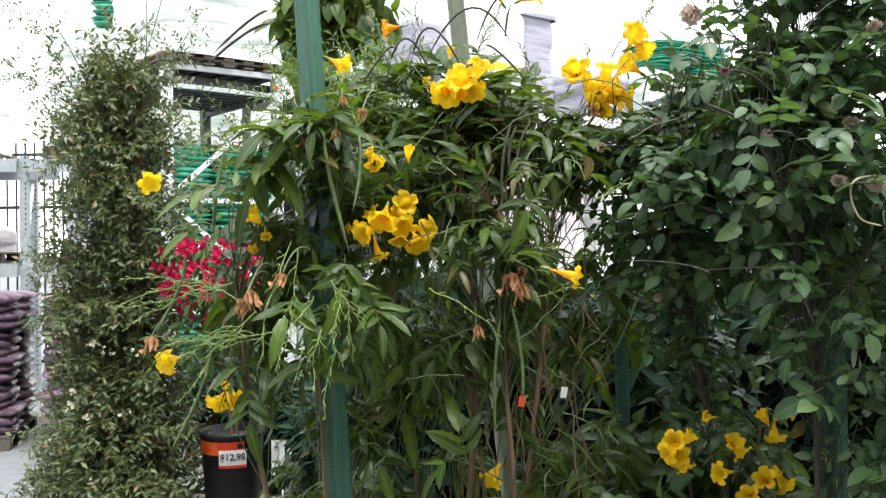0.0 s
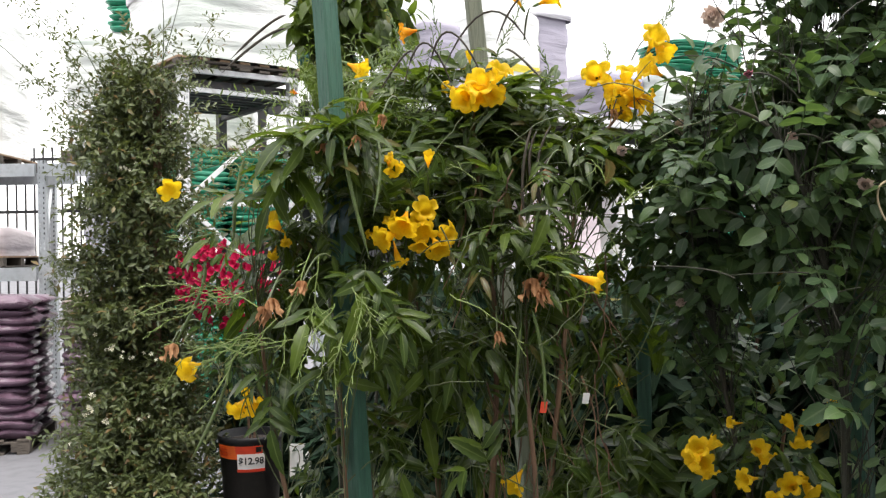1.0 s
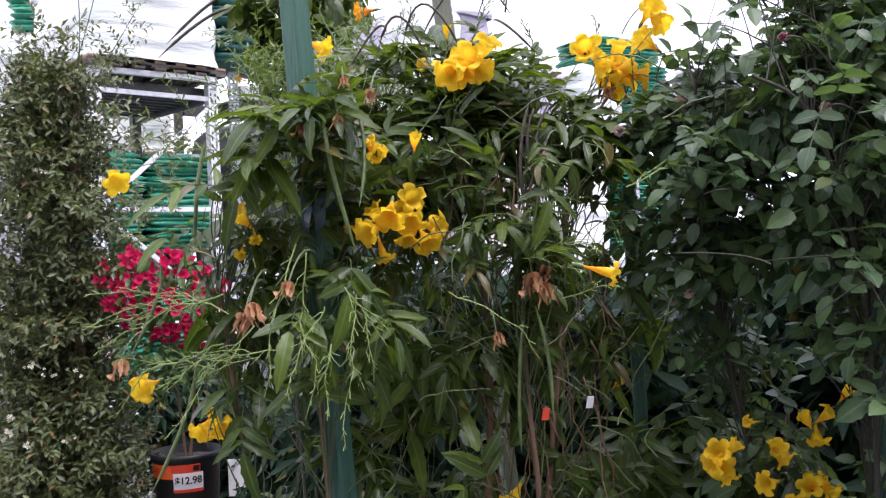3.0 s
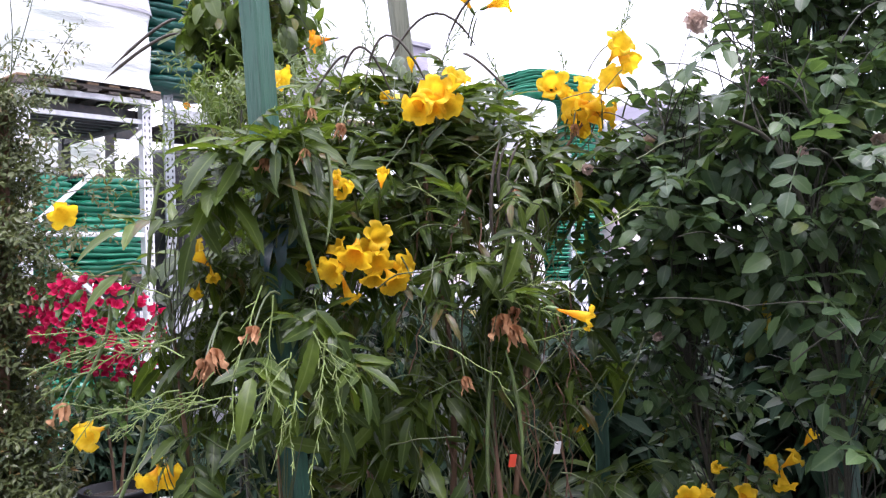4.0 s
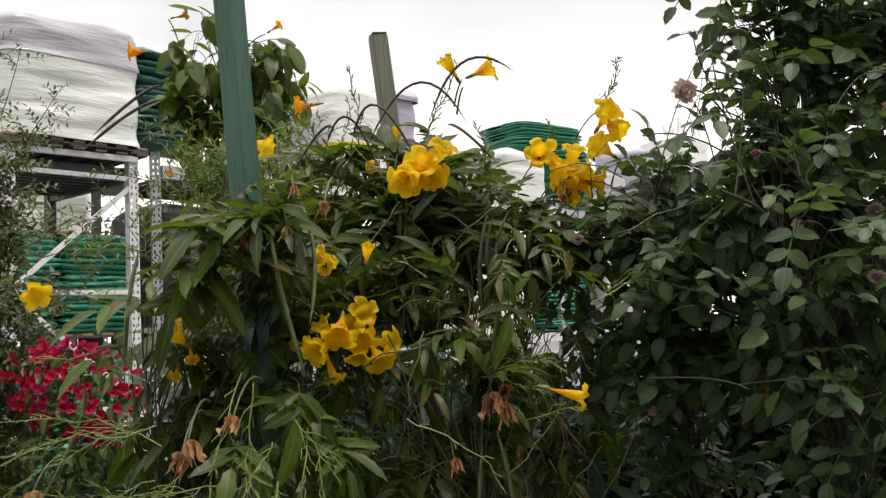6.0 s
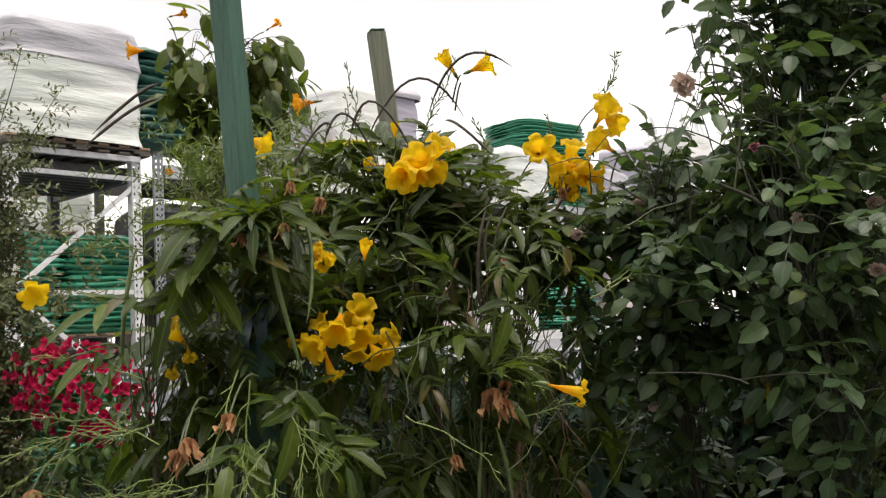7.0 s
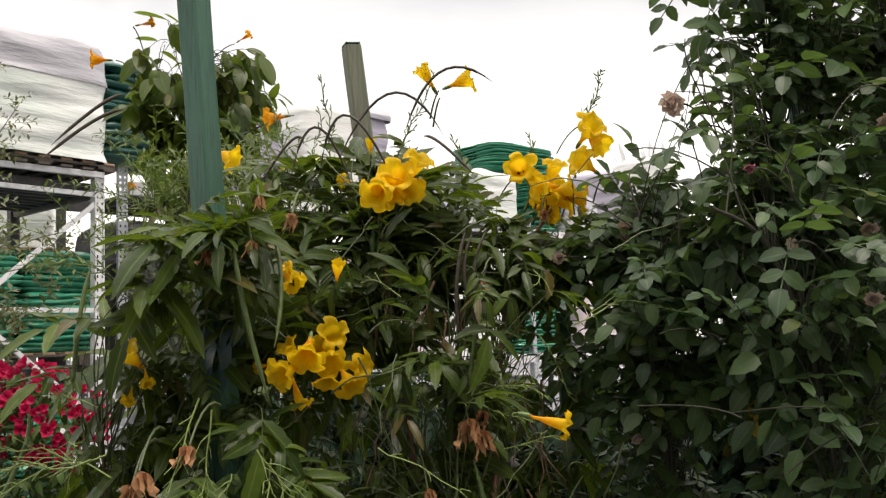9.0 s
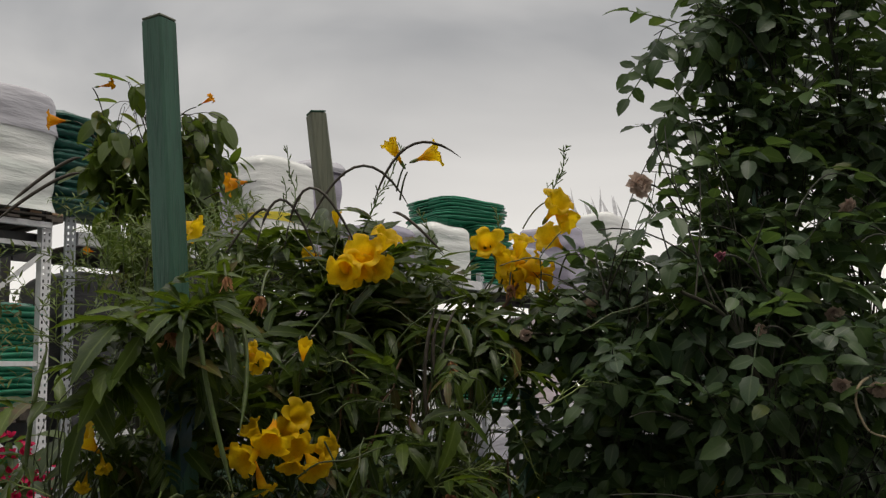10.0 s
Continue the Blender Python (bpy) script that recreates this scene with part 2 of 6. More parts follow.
M_POT = surface("black_pot_plastic", (0.004, 0.004, 0.005), (0.006, 0.006, 0.007), (0.010, 0.009, 0.009), 0.5, relief=0.15, spec=0.25)
M_SOIL = surface("potting_soil", (0.03, 0.02, 0.014), (0.05, 0.034, 0.022), (0.015, 0.011, 0.008), 0.95, small=120, relief=1.0, dist=0.01)
M_TIE = surface("teal_tie_tape", (0.012, 0.050, 0.066), (0.016, 0.065, 0.084), (0.008, 0.03, 0.04), 0.35)
M_CONCRETE = surface("concrete", (0.125, 0.125, 0.138), (0.165, 0.165, 0.178), (0.09, 0.09, 0.098), 0.85, big=0.8, small=9, relief=0.25)
M_STEEL = surface("galvanised_steel", (0.40, 0.43, 0.46), (0.52, 0.54, 0.56), (0.3, 0.31, 0.32), 0.42, 0.55, small=22, relief=0.1)
M_WHITE_STEEL = surface("pale_rack_steel", (0.62, 0.63, 0.64), (0.7, 0.7, 0.7), (0.42, 0.41, 0.4), 0.4, 0.15, small=22, relief=0.1)
# rack steel darkened: shade at the rear and under decks put into its colour
M_SHADED_STEEL = surface("shaded_rack_steel", (0.05, 0.05, 0.055), (0.08, 0.08, 0.085), (0.12, 0.1, 0.085), 0.55, 0.3, small=22, relief=0.1)
M_FENCE = surface("black_fence_paint", (0.015, 0.015, 0.017), (0.025, 0.025, 0.027), (0.04, 0.04, 0.04), 0.45)
M_WOOD = surface("pallet_wood", (0.25, 0.16, 0.095), (0.34, 0.23, 0.14), (0.13, 0.09, 0.06), 0.85, big=3, small=30, stretch=(0.3, 3, 3), relief=0.5)
# pallet wood again, with the shade under the loads put into its colour
M_WOOD_SHADED = surface("shaded_pallet_wood", (0.075, 0.063, 0.052), (0.115, 0.095, 0.078), (0.04, 0.034, 0.03), 0.85, big=3, small=30, stretch=(0.3, 3, 3), relief=0.5)
M_BENCH = surface("grey_bench_wood", (0.22, 0.2, 0.17), (0.3, 0.27, 0.23), (0.12, 0.11, 0.1), 0.85, big=3, small=30, stretch=(0.3, 3, 3), relief=0.5)
M_FILM = film_material("clear_white_film", (0.90, 0.90, 0.87), (0.46, 0.50, 0.47), 0.2, bands=(0.5, 0.5, 5), mark=(0.50, 0.58, 0.52), depth=0.35)
M_FILM_GREY = film_material("grey_film", (0.52, 0.51, 0.55), (0.24, 0.24, 0.28), 0.24, bands=(0.5, 0.5, 5), depth=0.35)
M_FILM_BLACK = film_material("black_film", (0.010, 0.010, 0.012), (0.03, 0.028, 0.03), 0.4)
M_FILM_PINK = film_material("pale_pink_film", (0.62, 0.54, 0.56), (0.5, 0.4, 0.43), 0.3)
M_FILM_LILAC = film_material("lilac_film", (0.44, 0.41, 0.50), (0.24, 0.23, 0.29), 0.24, bands=(0.5, 0.5, 5), depth=0.35)
M_FILM_HAZE = film_material("hazy_film", (0.66, 0.66, 0.68), (0.5, 0.5, 0.53), 0.2)
M_BAND = film_material("yellow_band", (0.78, 0.66, 0.04), (0.62, 0.50, 0.05), 0.3)
M_BAG = film_material("plum_bag_plastic", (0.105, 0.060, 0.090), (0.19, 0.125, 0.165), 0.3, bands=(2, 2, 5))
M_BAG_TAN = film_material("tan_bag_plastic", (0.32, 0.24, 0.21), (0.42, 0.35, 0.33), 0.35, bands=(2, 2, 5))
M_GREEN_BAG = film_material("green_bag_plastic", (0.02, 0.23, 0.13), (0.09, 0.41, 0.26), 0.26, bands=(1, 1, 12))
M_DARK_BAG = film_material("dark_green_bag_plastic", (0.008, 0.07, 0.055), (0.03, 0.14, 0.10), 0.3, bands=(1, 1, 12))
M_ORANGE = surface("orange_label", (0.80, 0.14, 0.02), (0.84, 0.17, 0.03), (0.7, 0.1, 0.02), 0.4, relief=0.02)
M_RED_LABEL = surface("red_label", (0.70, 0.06, 0.02), (0.74, 0.08, 0.03), (0.6, 0.05, 0.02), 0.4, relief=0.02)
M_PAPER = surface("white_label", (0.78, 0.78, 0.77), (0.82, 0.82, 0.81), (0.7, 0.7, 0.69), 0.5, relief=0.02)
M_INK = surface("black_ink", (0.012, 0.012, 0.012), (0.018, 0.018, 0.018), (0.03, 0.03, 0.03), 0.5, relief=0.02)
M_WALL = surface("render_wall", (0.30, 0.29, 0.27), (0.36, 0.345, 0.32), (0.22, 0.21, 0.20), 0.9, big=0.6, small=12, relief=0.3)


# ---- mesh helpers ----
def place(ob, parent):
    """Hang ob under parent, keeping the place at which it was built."""
    if parent is not None:
        ob.parent = parent
        ob.matrix_parent_inverse = WORLD_INV[parent.name]
    return ob


WORLD_INV = {}


def thing(name, at, label, category, group="", kind=""):
    """An Empty at a thing's base, to hold its parts."""
    ob = new(name)
    ob.empty_display_size = 0.05
    ob.location = at
    WORLD_INV[ob.name] = Matrix.Translation(at).inverted()
    return tagged(ob, label, category, group, kind)


def part(name, bm, material, parent, label="", smooth=False):
    """Link a bmesh as one mesh object under a thing or a part."""
    me = bpy.data.meshes.new(name)
    bm.normal_update()
    bm.to_mesh(me)
    bm.free()
    me.materials.append(material)
    if smooth:
        me.shade_smooth()
    ob = place(new(name, me), parent)
    WORLD_INV[ob.name] = Matrix()
    return tagged(ob, label)


def box(bm, lo, hi, m=None, bevel=0.0):
    """A box between two corners, turned by m, its edges rounded by bevel."""
    c = [(a + b) / 2 for a, b in zip(lo, hi)]
    s = [abs(b - a) for a, b in zip(lo, hi)]
    mm = (m or Matrix()) @ Matrix.Translation(c) @ Matrix.Diagonal((*s, 1))
    made = bmesh.ops.create_cube(bm, size=1, matrix=mm)["verts"]
    if bevel:
        edges = list({e for v in made for e in v.link_edges})
        bmesh.ops.bevel(bm, geom=edges, offset=bevel, segments=2, affect="EDGES", profile=0.6)
    return bm


def mesh_of(name, v, f, uv=None, material=None, smooth=True, mats=None, index=None):
    """A mesh from arrays of vertices, quads and a uv for each vertex."""
    v = np.asarray(v, dtype=np.float32)
    f = np.asarray(f, dtype=np.int32)
    me = bpy.data.meshes.new(name)
    me.vertices.add(len(v))
    me.vertices.foreach_set("co", v.ravel())
    me.loops.add(f.size)
    me.loops.foreach_set("vertex_index", f.ravel())
    me.polygons.add(len(f))
    me.polygons.foreach_set("loop_start", np.arange(0, f.size, 4, dtype=np.int32))
    if index is not None:
        me.polygons.foreach_set("material_index", np.asarray(index, dtype=np.int32))
    if uv is not None:
        layer = me.uv_layers.new(name="UVMap")
        layer.data.foreach_set("uv", np.asarray(uv, dtype=np.float32)[f.ravel()].ravel())
    me.update(calc_edges=True)
    me.validate()
    for mt in (mats or [material]):
        me.materials.append(mt)
    if smooth:
        me.shade_smooth()
    return me


class Joined:
    """Gathers many small pieces into one mesh."""

    def __init__(self):
        self.v, self.f, self.uv, self.n = [], [], [], 0

    def add(self, piece, m=None):
        v, f, uv = piece
        if m is not None:
            a = np.array(m)
            v = v @ a[:3, :3].T + a[:3, 3]
        self.v.append(v)
        self.f.append(f + self.n)
        self.uv.append(uv)
        self.n += len(v)

    def link(self, name, material, parent, label="", kind="stuff"):
        if not self.v:
            return None
        me = mesh_of(name, np.concatenate(self.v), np.concatenate(self.f), np.concatenate(self.uv), material)
        ob = place(new(name, me), parent)
        WORLD_INV[ob.name] = Matrix()
        return tagged(ob, label, kind=kind)


def blade(length, width, droop=0.15, fold=0.25, n=5, belly=0.4, wave=0.0, twist=0.0, tooth=0.0):
    """A leaf blade along +y, folded along the midrib and drooping to its tip."""
    vs, uv = [], []
    for i in range(n + 1):
        t = i / n
        w = width * 0.5 * (max(t, 0.004) ** belly * max(1 - t, 0.004) ** (1 - belly * 0.55)) * 1.75
        w *= 1 + tooth * (1 if i % 2 else -1) * (0 < i < n)
        for j in range(3):
            u = j - 1
            x = u * w
            z = abs(u) * w * fold - droop * length * t * t + wave * w * math.sin(9 * t + 2.2 * j)
            y = length * t * (1 - 0.12 * droop)
            a = twist * t
            vs.append((x * math.cos(a) - z * math.sin(a) * 0.5, y, z + x * math.sin(a)))
            uv.append((0.5 + u * 0.5, t))
    f = [(i * 3 + j, i * 3 + j + 1, i * 3 + j + 4, i * 3 + j + 3) for i in range(n) for j in range(2)]
    return np.array(vs), np.array(f), np.array(uv)


def tube(points, r0, r1, sides=5):
    """A tapered round stem through points."""
    pts = [Vector(p) for p in points]
    n = len(pts)
    vs, uv, f = [], [], []
    for i, p in enumerate(pts):
        d = (pts[min(i + 1, n - 1)] - pts[max(i - 1, 0)]).normalized()
        a = d.orthogonal().normalized()
        if abs(d.z) < 0.95:
            a = d.cross(Vector((0, 0, 1))).normalized()
        b = d.cross(a)
        r = r0 + (r1 - r0) * i / (n - 1)
        for k in range(sides):
            q = 2 * math.pi * k / sides
            vs.append(p + (a * math.cos(q) + b * math.sin(q)) * r)
            uv.append((0.5, i / n))
    for i in range(n - 1):
        for k in range(sides):
            k2 = (k + 1) % sides
            f.append((i * sides + k, i * sides + k2, (i + 1) * sides + k2, (i + 1) * sides + k))
    return np.array([tuple(v) for v in vs]), np.array(f), np.array(uv)


def welded(name, v, f, uv, material):
    """A mesh whose pieces are grown together at their common base."""
    me = mesh_of(name, v, f, uv, material)
    bm = bmesh.new()
    bm.from_mesh(me)
    near = [q for q in bm.verts if q.co.length < 0.0045]
    for q in near:
        q.co = (0, 0, 0)
    bmesh.ops.remove_doubles(bm, verts=near, dist=0.001)
    bm.to_mesh(me)
    bm.free()
    return me


def merge(pieces):
    j = Joined()
    for piece, m in pieces:
        j.add(piece, m)
    return np.concatenate(j.v), np.concatenate(j.f), np.concatenate(j.uv)


def aim(at, ahead, up=(0, 0, 1), size=1.0, spin=0.0):
    """A pose at a place whose +y looks ahead and whose +z leans to up."""
    y = Vector(ahead).normalized()
    x = y.cross(Vector(up))
    x = x.normalized() if x.length > 1e-4 else y.orthogonal().normalized()
    z = x.cross(y)
    m = Matrix((x, y, z)).transposed().to_4x4()
    return Matrix.Translation(at) @ m @ Matrix.Rotation(spin, 4, "Y") @ Matrix.Scale(size, 4)


def arc(a, b, lift, n=8, side=0.0):
    """Points of a bowed line from a to b."""
    a, b = Vector(a), Vector(b)
    c = (a + b) / 2 + Vector((side, side * 0.4, lift))
    return [(a * (1 - t) ** 2 + c * 2 * t * (1 - t) + b * t * t) for t in (i / (n - 1) for i in range(n))]


rng = random.Random(11)


def pinnate(pairs, length, width, seg):
    """A feathered leaf: pairs of narrow leaflets and one at the tip on a thin stalk."""
    pieces = []
    total = seg * (pairs + 0.6)
    stalk = [(0, total * t, -0.35 * total * t * t) for t in (0, 0.25, 0.5, 0.75, 1)]
    pieces.append((tube(stalk, 0.0012, 0.0007, 3), None))
    for i in range(pairs):
        y = seg * (i + 1) * 0.92
        z = -0.35 * y * y / total
        for s in (-1, 1):
            k = rng.uniform(0.8, 1.1) * (1 - 0.08 * abs(i - pairs / 2))
            ang = s * radians(rng.uniform(42, 62))
            d = Vector((math.sin(ang), math.cos(ang), rng.uniform(-0.35, 0.1)))
            lf = blade(length * k, width * k, rng.uniform(0.1, 0.6), rng.uniform(0.12, 0.45), 9, 0.5, rng.uniform(0.03, 0.14), rng.uniform(-0.7, 0.7), 0.09)
            pieces.append((lf, aim((0, y, z), d, (s * 0.2, 0.2, 1))))
    lf = blade(length * 1.2, width * 1.1, rng.uniform(0.2, 0.4), 0.3, 9, 0.5, 0.05, rng.uniform(-0.3, 0.3), 0.09)
    pieces.append((lf, aim((0, total, -0.35 * total), (rng.uniform(-0.2, 0.2), 1, -0.6))))
    return merge(pieces)


def rose_spray(pairs, size):
    """A rose leaf: broad oval leaflets in pairs with one at the tip."""
    pieces = [(tube([(0, size * 0.9 * (pairs + 0.4) * t, -0.1 * size * t * t) for t in (0, 0.33, 0.66, 1)], 0.0012, 0.0008, 3), None)]
    for i in range(pairs):
        for s in (-1, 1):
            ang = s * radians(rng.uniform(60, 85))
            k = rng.uniform(0.75, 1.0)
            lf = blade(size * k, size * 0.80 * k, rng.uniform(-0.1, 0.35), rng.uniform(0.1, 0.4), 7, 0.5, 0.04, rng.uniform(-0.5, 0.5), 0.06)
            pieces.append((lf, aim((0, size * 0.85 * (i + 0.7), 0), (math.sin(ang), math.cos(ang), rng.uniform(-0.5, 0.2)), (0, 0, 1))))
    lf = blade(size * 1.1, size * 0.84, rng.uniform(0, 0.35), rng.uniform(0.1, 0.35), 7, 0.5, 0.04, rng.uniform(-0.3, 0.3), 0.06)
    pieces.append((lf, aim((0, size * 0.9 * (pairs + 0.35), -0.1 * size), (0, 1, rng.uniform(-0.6, 0)))))
    return merge(pieces)


def single(length, width, n=5):
    return blade(length, width, rng.uniform(0.05, 0.5), rng.uniform(0.1, 0.45), n, 0.5, rng.uniform(0, 0.08), rng.uniform(-0.5, 0.5))


def sprig(length, count, leaf_len, leaf_w):
    """A short twig set with small leaves all round."""
    pieces = [(tube([(0, length * t, -0.15 * length * t * t) for t in (0, 0.5, 1)], 0.0011, 0.0006, 3), None)]
    for i in range(count):
        t = (i + 0.6) / count
        a = i * 2.4 + rng.uniform(-0.3, 0.3)
        lf = blade(leaf_len * rng.uniform(0.7, 1.15), leaf_w * rng.uniform(0.8, 1.1), 0.2, 0.3, 2, 0.5)
        pieces.append((lf, aim((0, length * t, -0.15 * length * t * t), (math.cos(a), 0.7, math.sin(a)), (0, 0.3, 1))))
    return merge(pieces)


PINNATE = [pinnate(p, l, w * 1.25, s) for p, l, w, s in ((2, 0.085, 0.026, 0.026), (3, 0.075, 0.022, 0.024), (3, 0.09, 0.027, 0.027), (2, 0.11, 0.032, 0.03), (4, 0.07, 0.020, 0.021), (1, 0.11, 0.034, 0.03), (3, 0.08, 0.023, 0.025), (1, 0.09, 0.028, 0.02))]
PINNATE_YOUNG = [sprig(0.10, 14, 0.021, 0.0062), sprig(0.12, 16, 0.024, 0.0062), sprig(0.07, 11, 0.019, 0.0058)]
ROSE_LEAVES = [rose_spray(p, s) for p, s in ((1, 0.032), (2, 0.028), (2, 0.033), (1, 0.038), (2, 0.026), (1, 0.028))]
VINE_LEAVES = [single(l, w, 6) for l, w in ((0.070, 0.046), (0.062, 0.042), (0.080, 0.048), (0.052, 0.036))]
SHRUB_LEAVES = [single(l, w, 2) for l, w in ((0.075, 0.034), (0.065, 0.032), (0.09, 0.035), (0.055, 0.028))]
JASMINE_SPRIGS = [sprig(0.10, 10, 0.028, 0.0155), sprig(0.08, 9, 0.026, 0.015), sprig(0.11, 11, 0.029, 0.016), sprig(0.06, 8, 0.025, 0.014)]
BOUG_LEAVES = [single(0.055, 0.034, 4), single(0.045, 0.03, 4)]


PROUD = []


def hides_bloom(m):
    """Whether a leaf would lie right in front of a bloom: blooms stand proud of the leaves."""
    for y in (0.0, 0.035, 0.07):
        p = m @ Vector((0, y, -0.1 * y))
        for q in PROUD:
            if q[1] - 0.2 < p.y < q[1] + 0.012 and (p.x - q[0]) ** 2 + (p.z - q[2]) ** 2 < 0.0014:
                return True
    return False


class Plant:
    """A plant grown from canes: shoots run from the canes into given regions and carry leaves."""

    def __init__(self, ob, canes, leaf_kinds, material, singles, seed):
        self.ob, self.canes, self.kinds, self.material = ob, canes, leaf_kinds, material
        self.r = random.Random(seed)
        self.stems = Joined()
        self.rest = Joined()
        self.left = singles
        self.meshes = [mesh_of("leaf", *k, material) for k in leaf_kinds]
        self.queue = []
        self.gaps = []

    def leaf(self, at, ahead, up, size):
        self.queue.append((self.r.randrange(len(self.kinds)), aim(at, ahead, up, size, self.r.uniform(-0.5, 0.5))))

    def in_gap(self, p):
        """Leaves come in clumps: none grow in the hollows between them."""
        for lo, hi, grain, level in self.gaps:
            if all(a <= v <= c for a, v, c in zip(lo, p, hi)):
                return noise.noise(Vector(p) * grain) < level
        return False

    def root_of(self, tip, drop):
        """The spot on the canes from which a shoot to tip would spring."""
        best = None
        for cane in self.canes:
            for p in cane:
                q = Vector(p)
                d = (q - tip).length + 1.5 * abs(tip.z - drop - q.z)
                if best is None or d < best[0]:
                    best = (d, q)
        return best[1]

    def shoots(self, centre, radii, count, every=0.035, size=(0.8, 1.15), drop=(0.05, 0.3), radius=0.0012, hang=0.8, bare=0.3, lift=0.06, out=0.0):
        r = self.r
        for _ in range(count):
            while True:
                q = Vector((r.uniform(-1, 1), r.uniform(-1, 1), r.uniform(-1, 1)))
                if out < q.length <= 1:
                    break
            tip = Vector(centre) + Vector((q.x * radii[0], q.y * radii[1], q.z * radii[2]))
            root = self.root_of(tip, r.uniform(*drop))
            if (tip - root).length > 0.5:
                root = tip + (root - tip).normalized() * 0.5
            pts = arc(root, tip, r.uniform(0.3, 1.2) * lift, 9, r.uniform(-0.05, 0.05))
            self.stems.add(tube(pts, radius, radius * 0.45, 4))
            self.leaves_on(pts, every, size, hang, bare)

    def leaves_on(self, pts, every, size, hang, bare):
        r = self.r
        total = sum((b - a).length for a, b in zip(pts, pts[1:]))
        count = max(2, int(total * (1 - bare) / every))
        for i in range(count):
            t = bare + (1 - bare) * (i + r.random() * 0.5) / count
            x = t * (len(pts) - 1)
            k = min(int(x), len(pts) - 2)
            p = pts[k].lerp(pts[k + 1], x - k)
            d = (pts[k + 1] - pts[k]).normalized()
            a = i * 2.2 + r.uniform(-0.6, 0.6)
            side = d.orthogonal().normalized()
            side.rotate(Matrix.Rotation(a, 3, d))
            ahead = side * 0.9 + d * 0.5 + Vector((0, -0.15, -hang * r.uniform(0.3, 1.6)))
            up = Vector((r.uniform(-0.4, 0.4), r.uniform(-0.9, 0.1), 1))
            self.leaf(p, ahead, up, r.uniform(*size))
        p, d = pts[-1], (pts[-1] - pts[-2]).normalized()
        self.leaf(p, d + Vector((0, 0, -0.2 - 0.6 * max(hang, 0))), (0, -0.4, 1), r.uniform(*size))

    def finish(self, cane_r0, cane_r1, cane_material, stem_material, leaf_label=""):
        for c in self.canes:
            j = Joined()
            j.add(tube([Vector(p) for p in c], cane_r0, cane_r1, 7))
            j.link("cane", cane_material, self.ob, kind="")
        self.stems.link("shoot", stem_material, self.ob)
        # leaves that stand nearest to the path become parts of their own
        self.queue = [q for q in self.queue if not hides_bloom(q[1]) and not self.in_gap(q[1].translation)]
        order = sorted(range(len(self.queue)), key=lambda i: self.queue[i][1].translation.y)
        own = set(order[: self.left])
        base = self.ob.location
        inv = Matrix.Translation(base).inverted()
        for i, (k, m) in enumerate(self.queue):
            if i in own:
                ob = new("leaf", self.meshes[k])
                ob.parent = self.ob
                ob.matrix_parent_inverse = inv
                ob.matrix_basis = m
            else:
                self.rest.add(self.kinds[k], m)
        self.rest.link("foliage", self.material, self.ob, leaf_label)


def cane(base, points, n=10):
    """A smooth line from a base through given points."""
    pts = [Vector(base)] + [Vector(p) for p in points]
    line = []
    for i in range(len(pts) - 1):
        p0, p1, p2, p3 = pts[max(i - 1, 0)], pts[i], pts[i + 1], pts[min(i + 2, len(pts) - 1)]
        for k in range(n):
            t = k / n
            line.append(0.5 * ((2 * p1) + (p2 - p0) * t + (2 * p0 - 5 * p1 + 4 * p2 - p3) * t * t + (3 * p1 - p0 - 3 * p2 + p3) * t ** 3))
    line.append(pts[-1])
    return line


def lathe_bm(profile, seg=28):
    """A turned shape from (radius, height) pairs."""
    bm = bmesh.new()
    rings = []
    for r, z in profile:
        rings.append([bm.verts.new((r * math.cos(2 * math.pi * k / seg), r * math.sin(2 * math.pi * k / seg), z)) for k in range(seg)])
    for a, b in zip(rings, rings[1:]):
        for k in range(seg):
            bm.faces.new((a[k], a[(k + 1) % seg], b[(k + 1) % seg], b[k]))
    bm.faces.new(list(reversed(rings[0])))
    if profile[-1][0] > 1e-3:
        bm.faces.new(rings[-1])
    return bm


def nursery_pot(parent, x, y, z, radius, height):
    """A black plastic pot with a rolled rim and its soil, as parts of a plant."""
    r = radius
    bm = lathe_bm([(r * 0.8, 0), (r * 0.82, 0.01), (r * 0.95, height - 0.03), (r, height - 0.028), (r * 1.02, height - 0.012), (r * 1.01, height), (r * 0.97, height), (r * 0.94, height - 0.03)], 32)
    bmesh.ops.translate(bm, verts=bm.verts, vec=(x, y, z))
    pot = part("pot", bm, M_POT, parent, "black plastic nursery pot", True)
    bm = lathe_bm([(r * 0.9, 0), (r * 0.93, 0.012), (r * 0.5, 0.02), (0.001, 0.022)], 24)
    bmesh.ops.translate(bm, verts=bm.verts, vec=(x, y, z + height - 0.045))
    for v in bm.verts:
        v.co.z += noise.noise(v.co * 40) * 0.006
    part("soil", bm, M_SOIL, parent)
    return pot


# ---- ground and the unseen wall ----
bm = bmesh.new()
bmesh.ops.create_grid(bm, x_segments=2, y_segments=2, size=1200)
tagged(part("ground", bm, M_CONCRETE, None), "pale grey concrete yard floor, slightly stained", "ground", kind="structure")

# wall added out of view to keep low skylight off the plants' fronts
bm = bmesh.new()
box(bm, (-16, -2.9, 0), (16, -2.6, 5.5))
tagged(part("unseen_wall_south", bm, M_WALL, None), "unseen plain wall added behind the camera to block front skylight", "wall", kind="structure")


# ---- storage racks ----
def turned(x, y, degrees):
    return pose(x, y, 0, 0, 0, degrees)


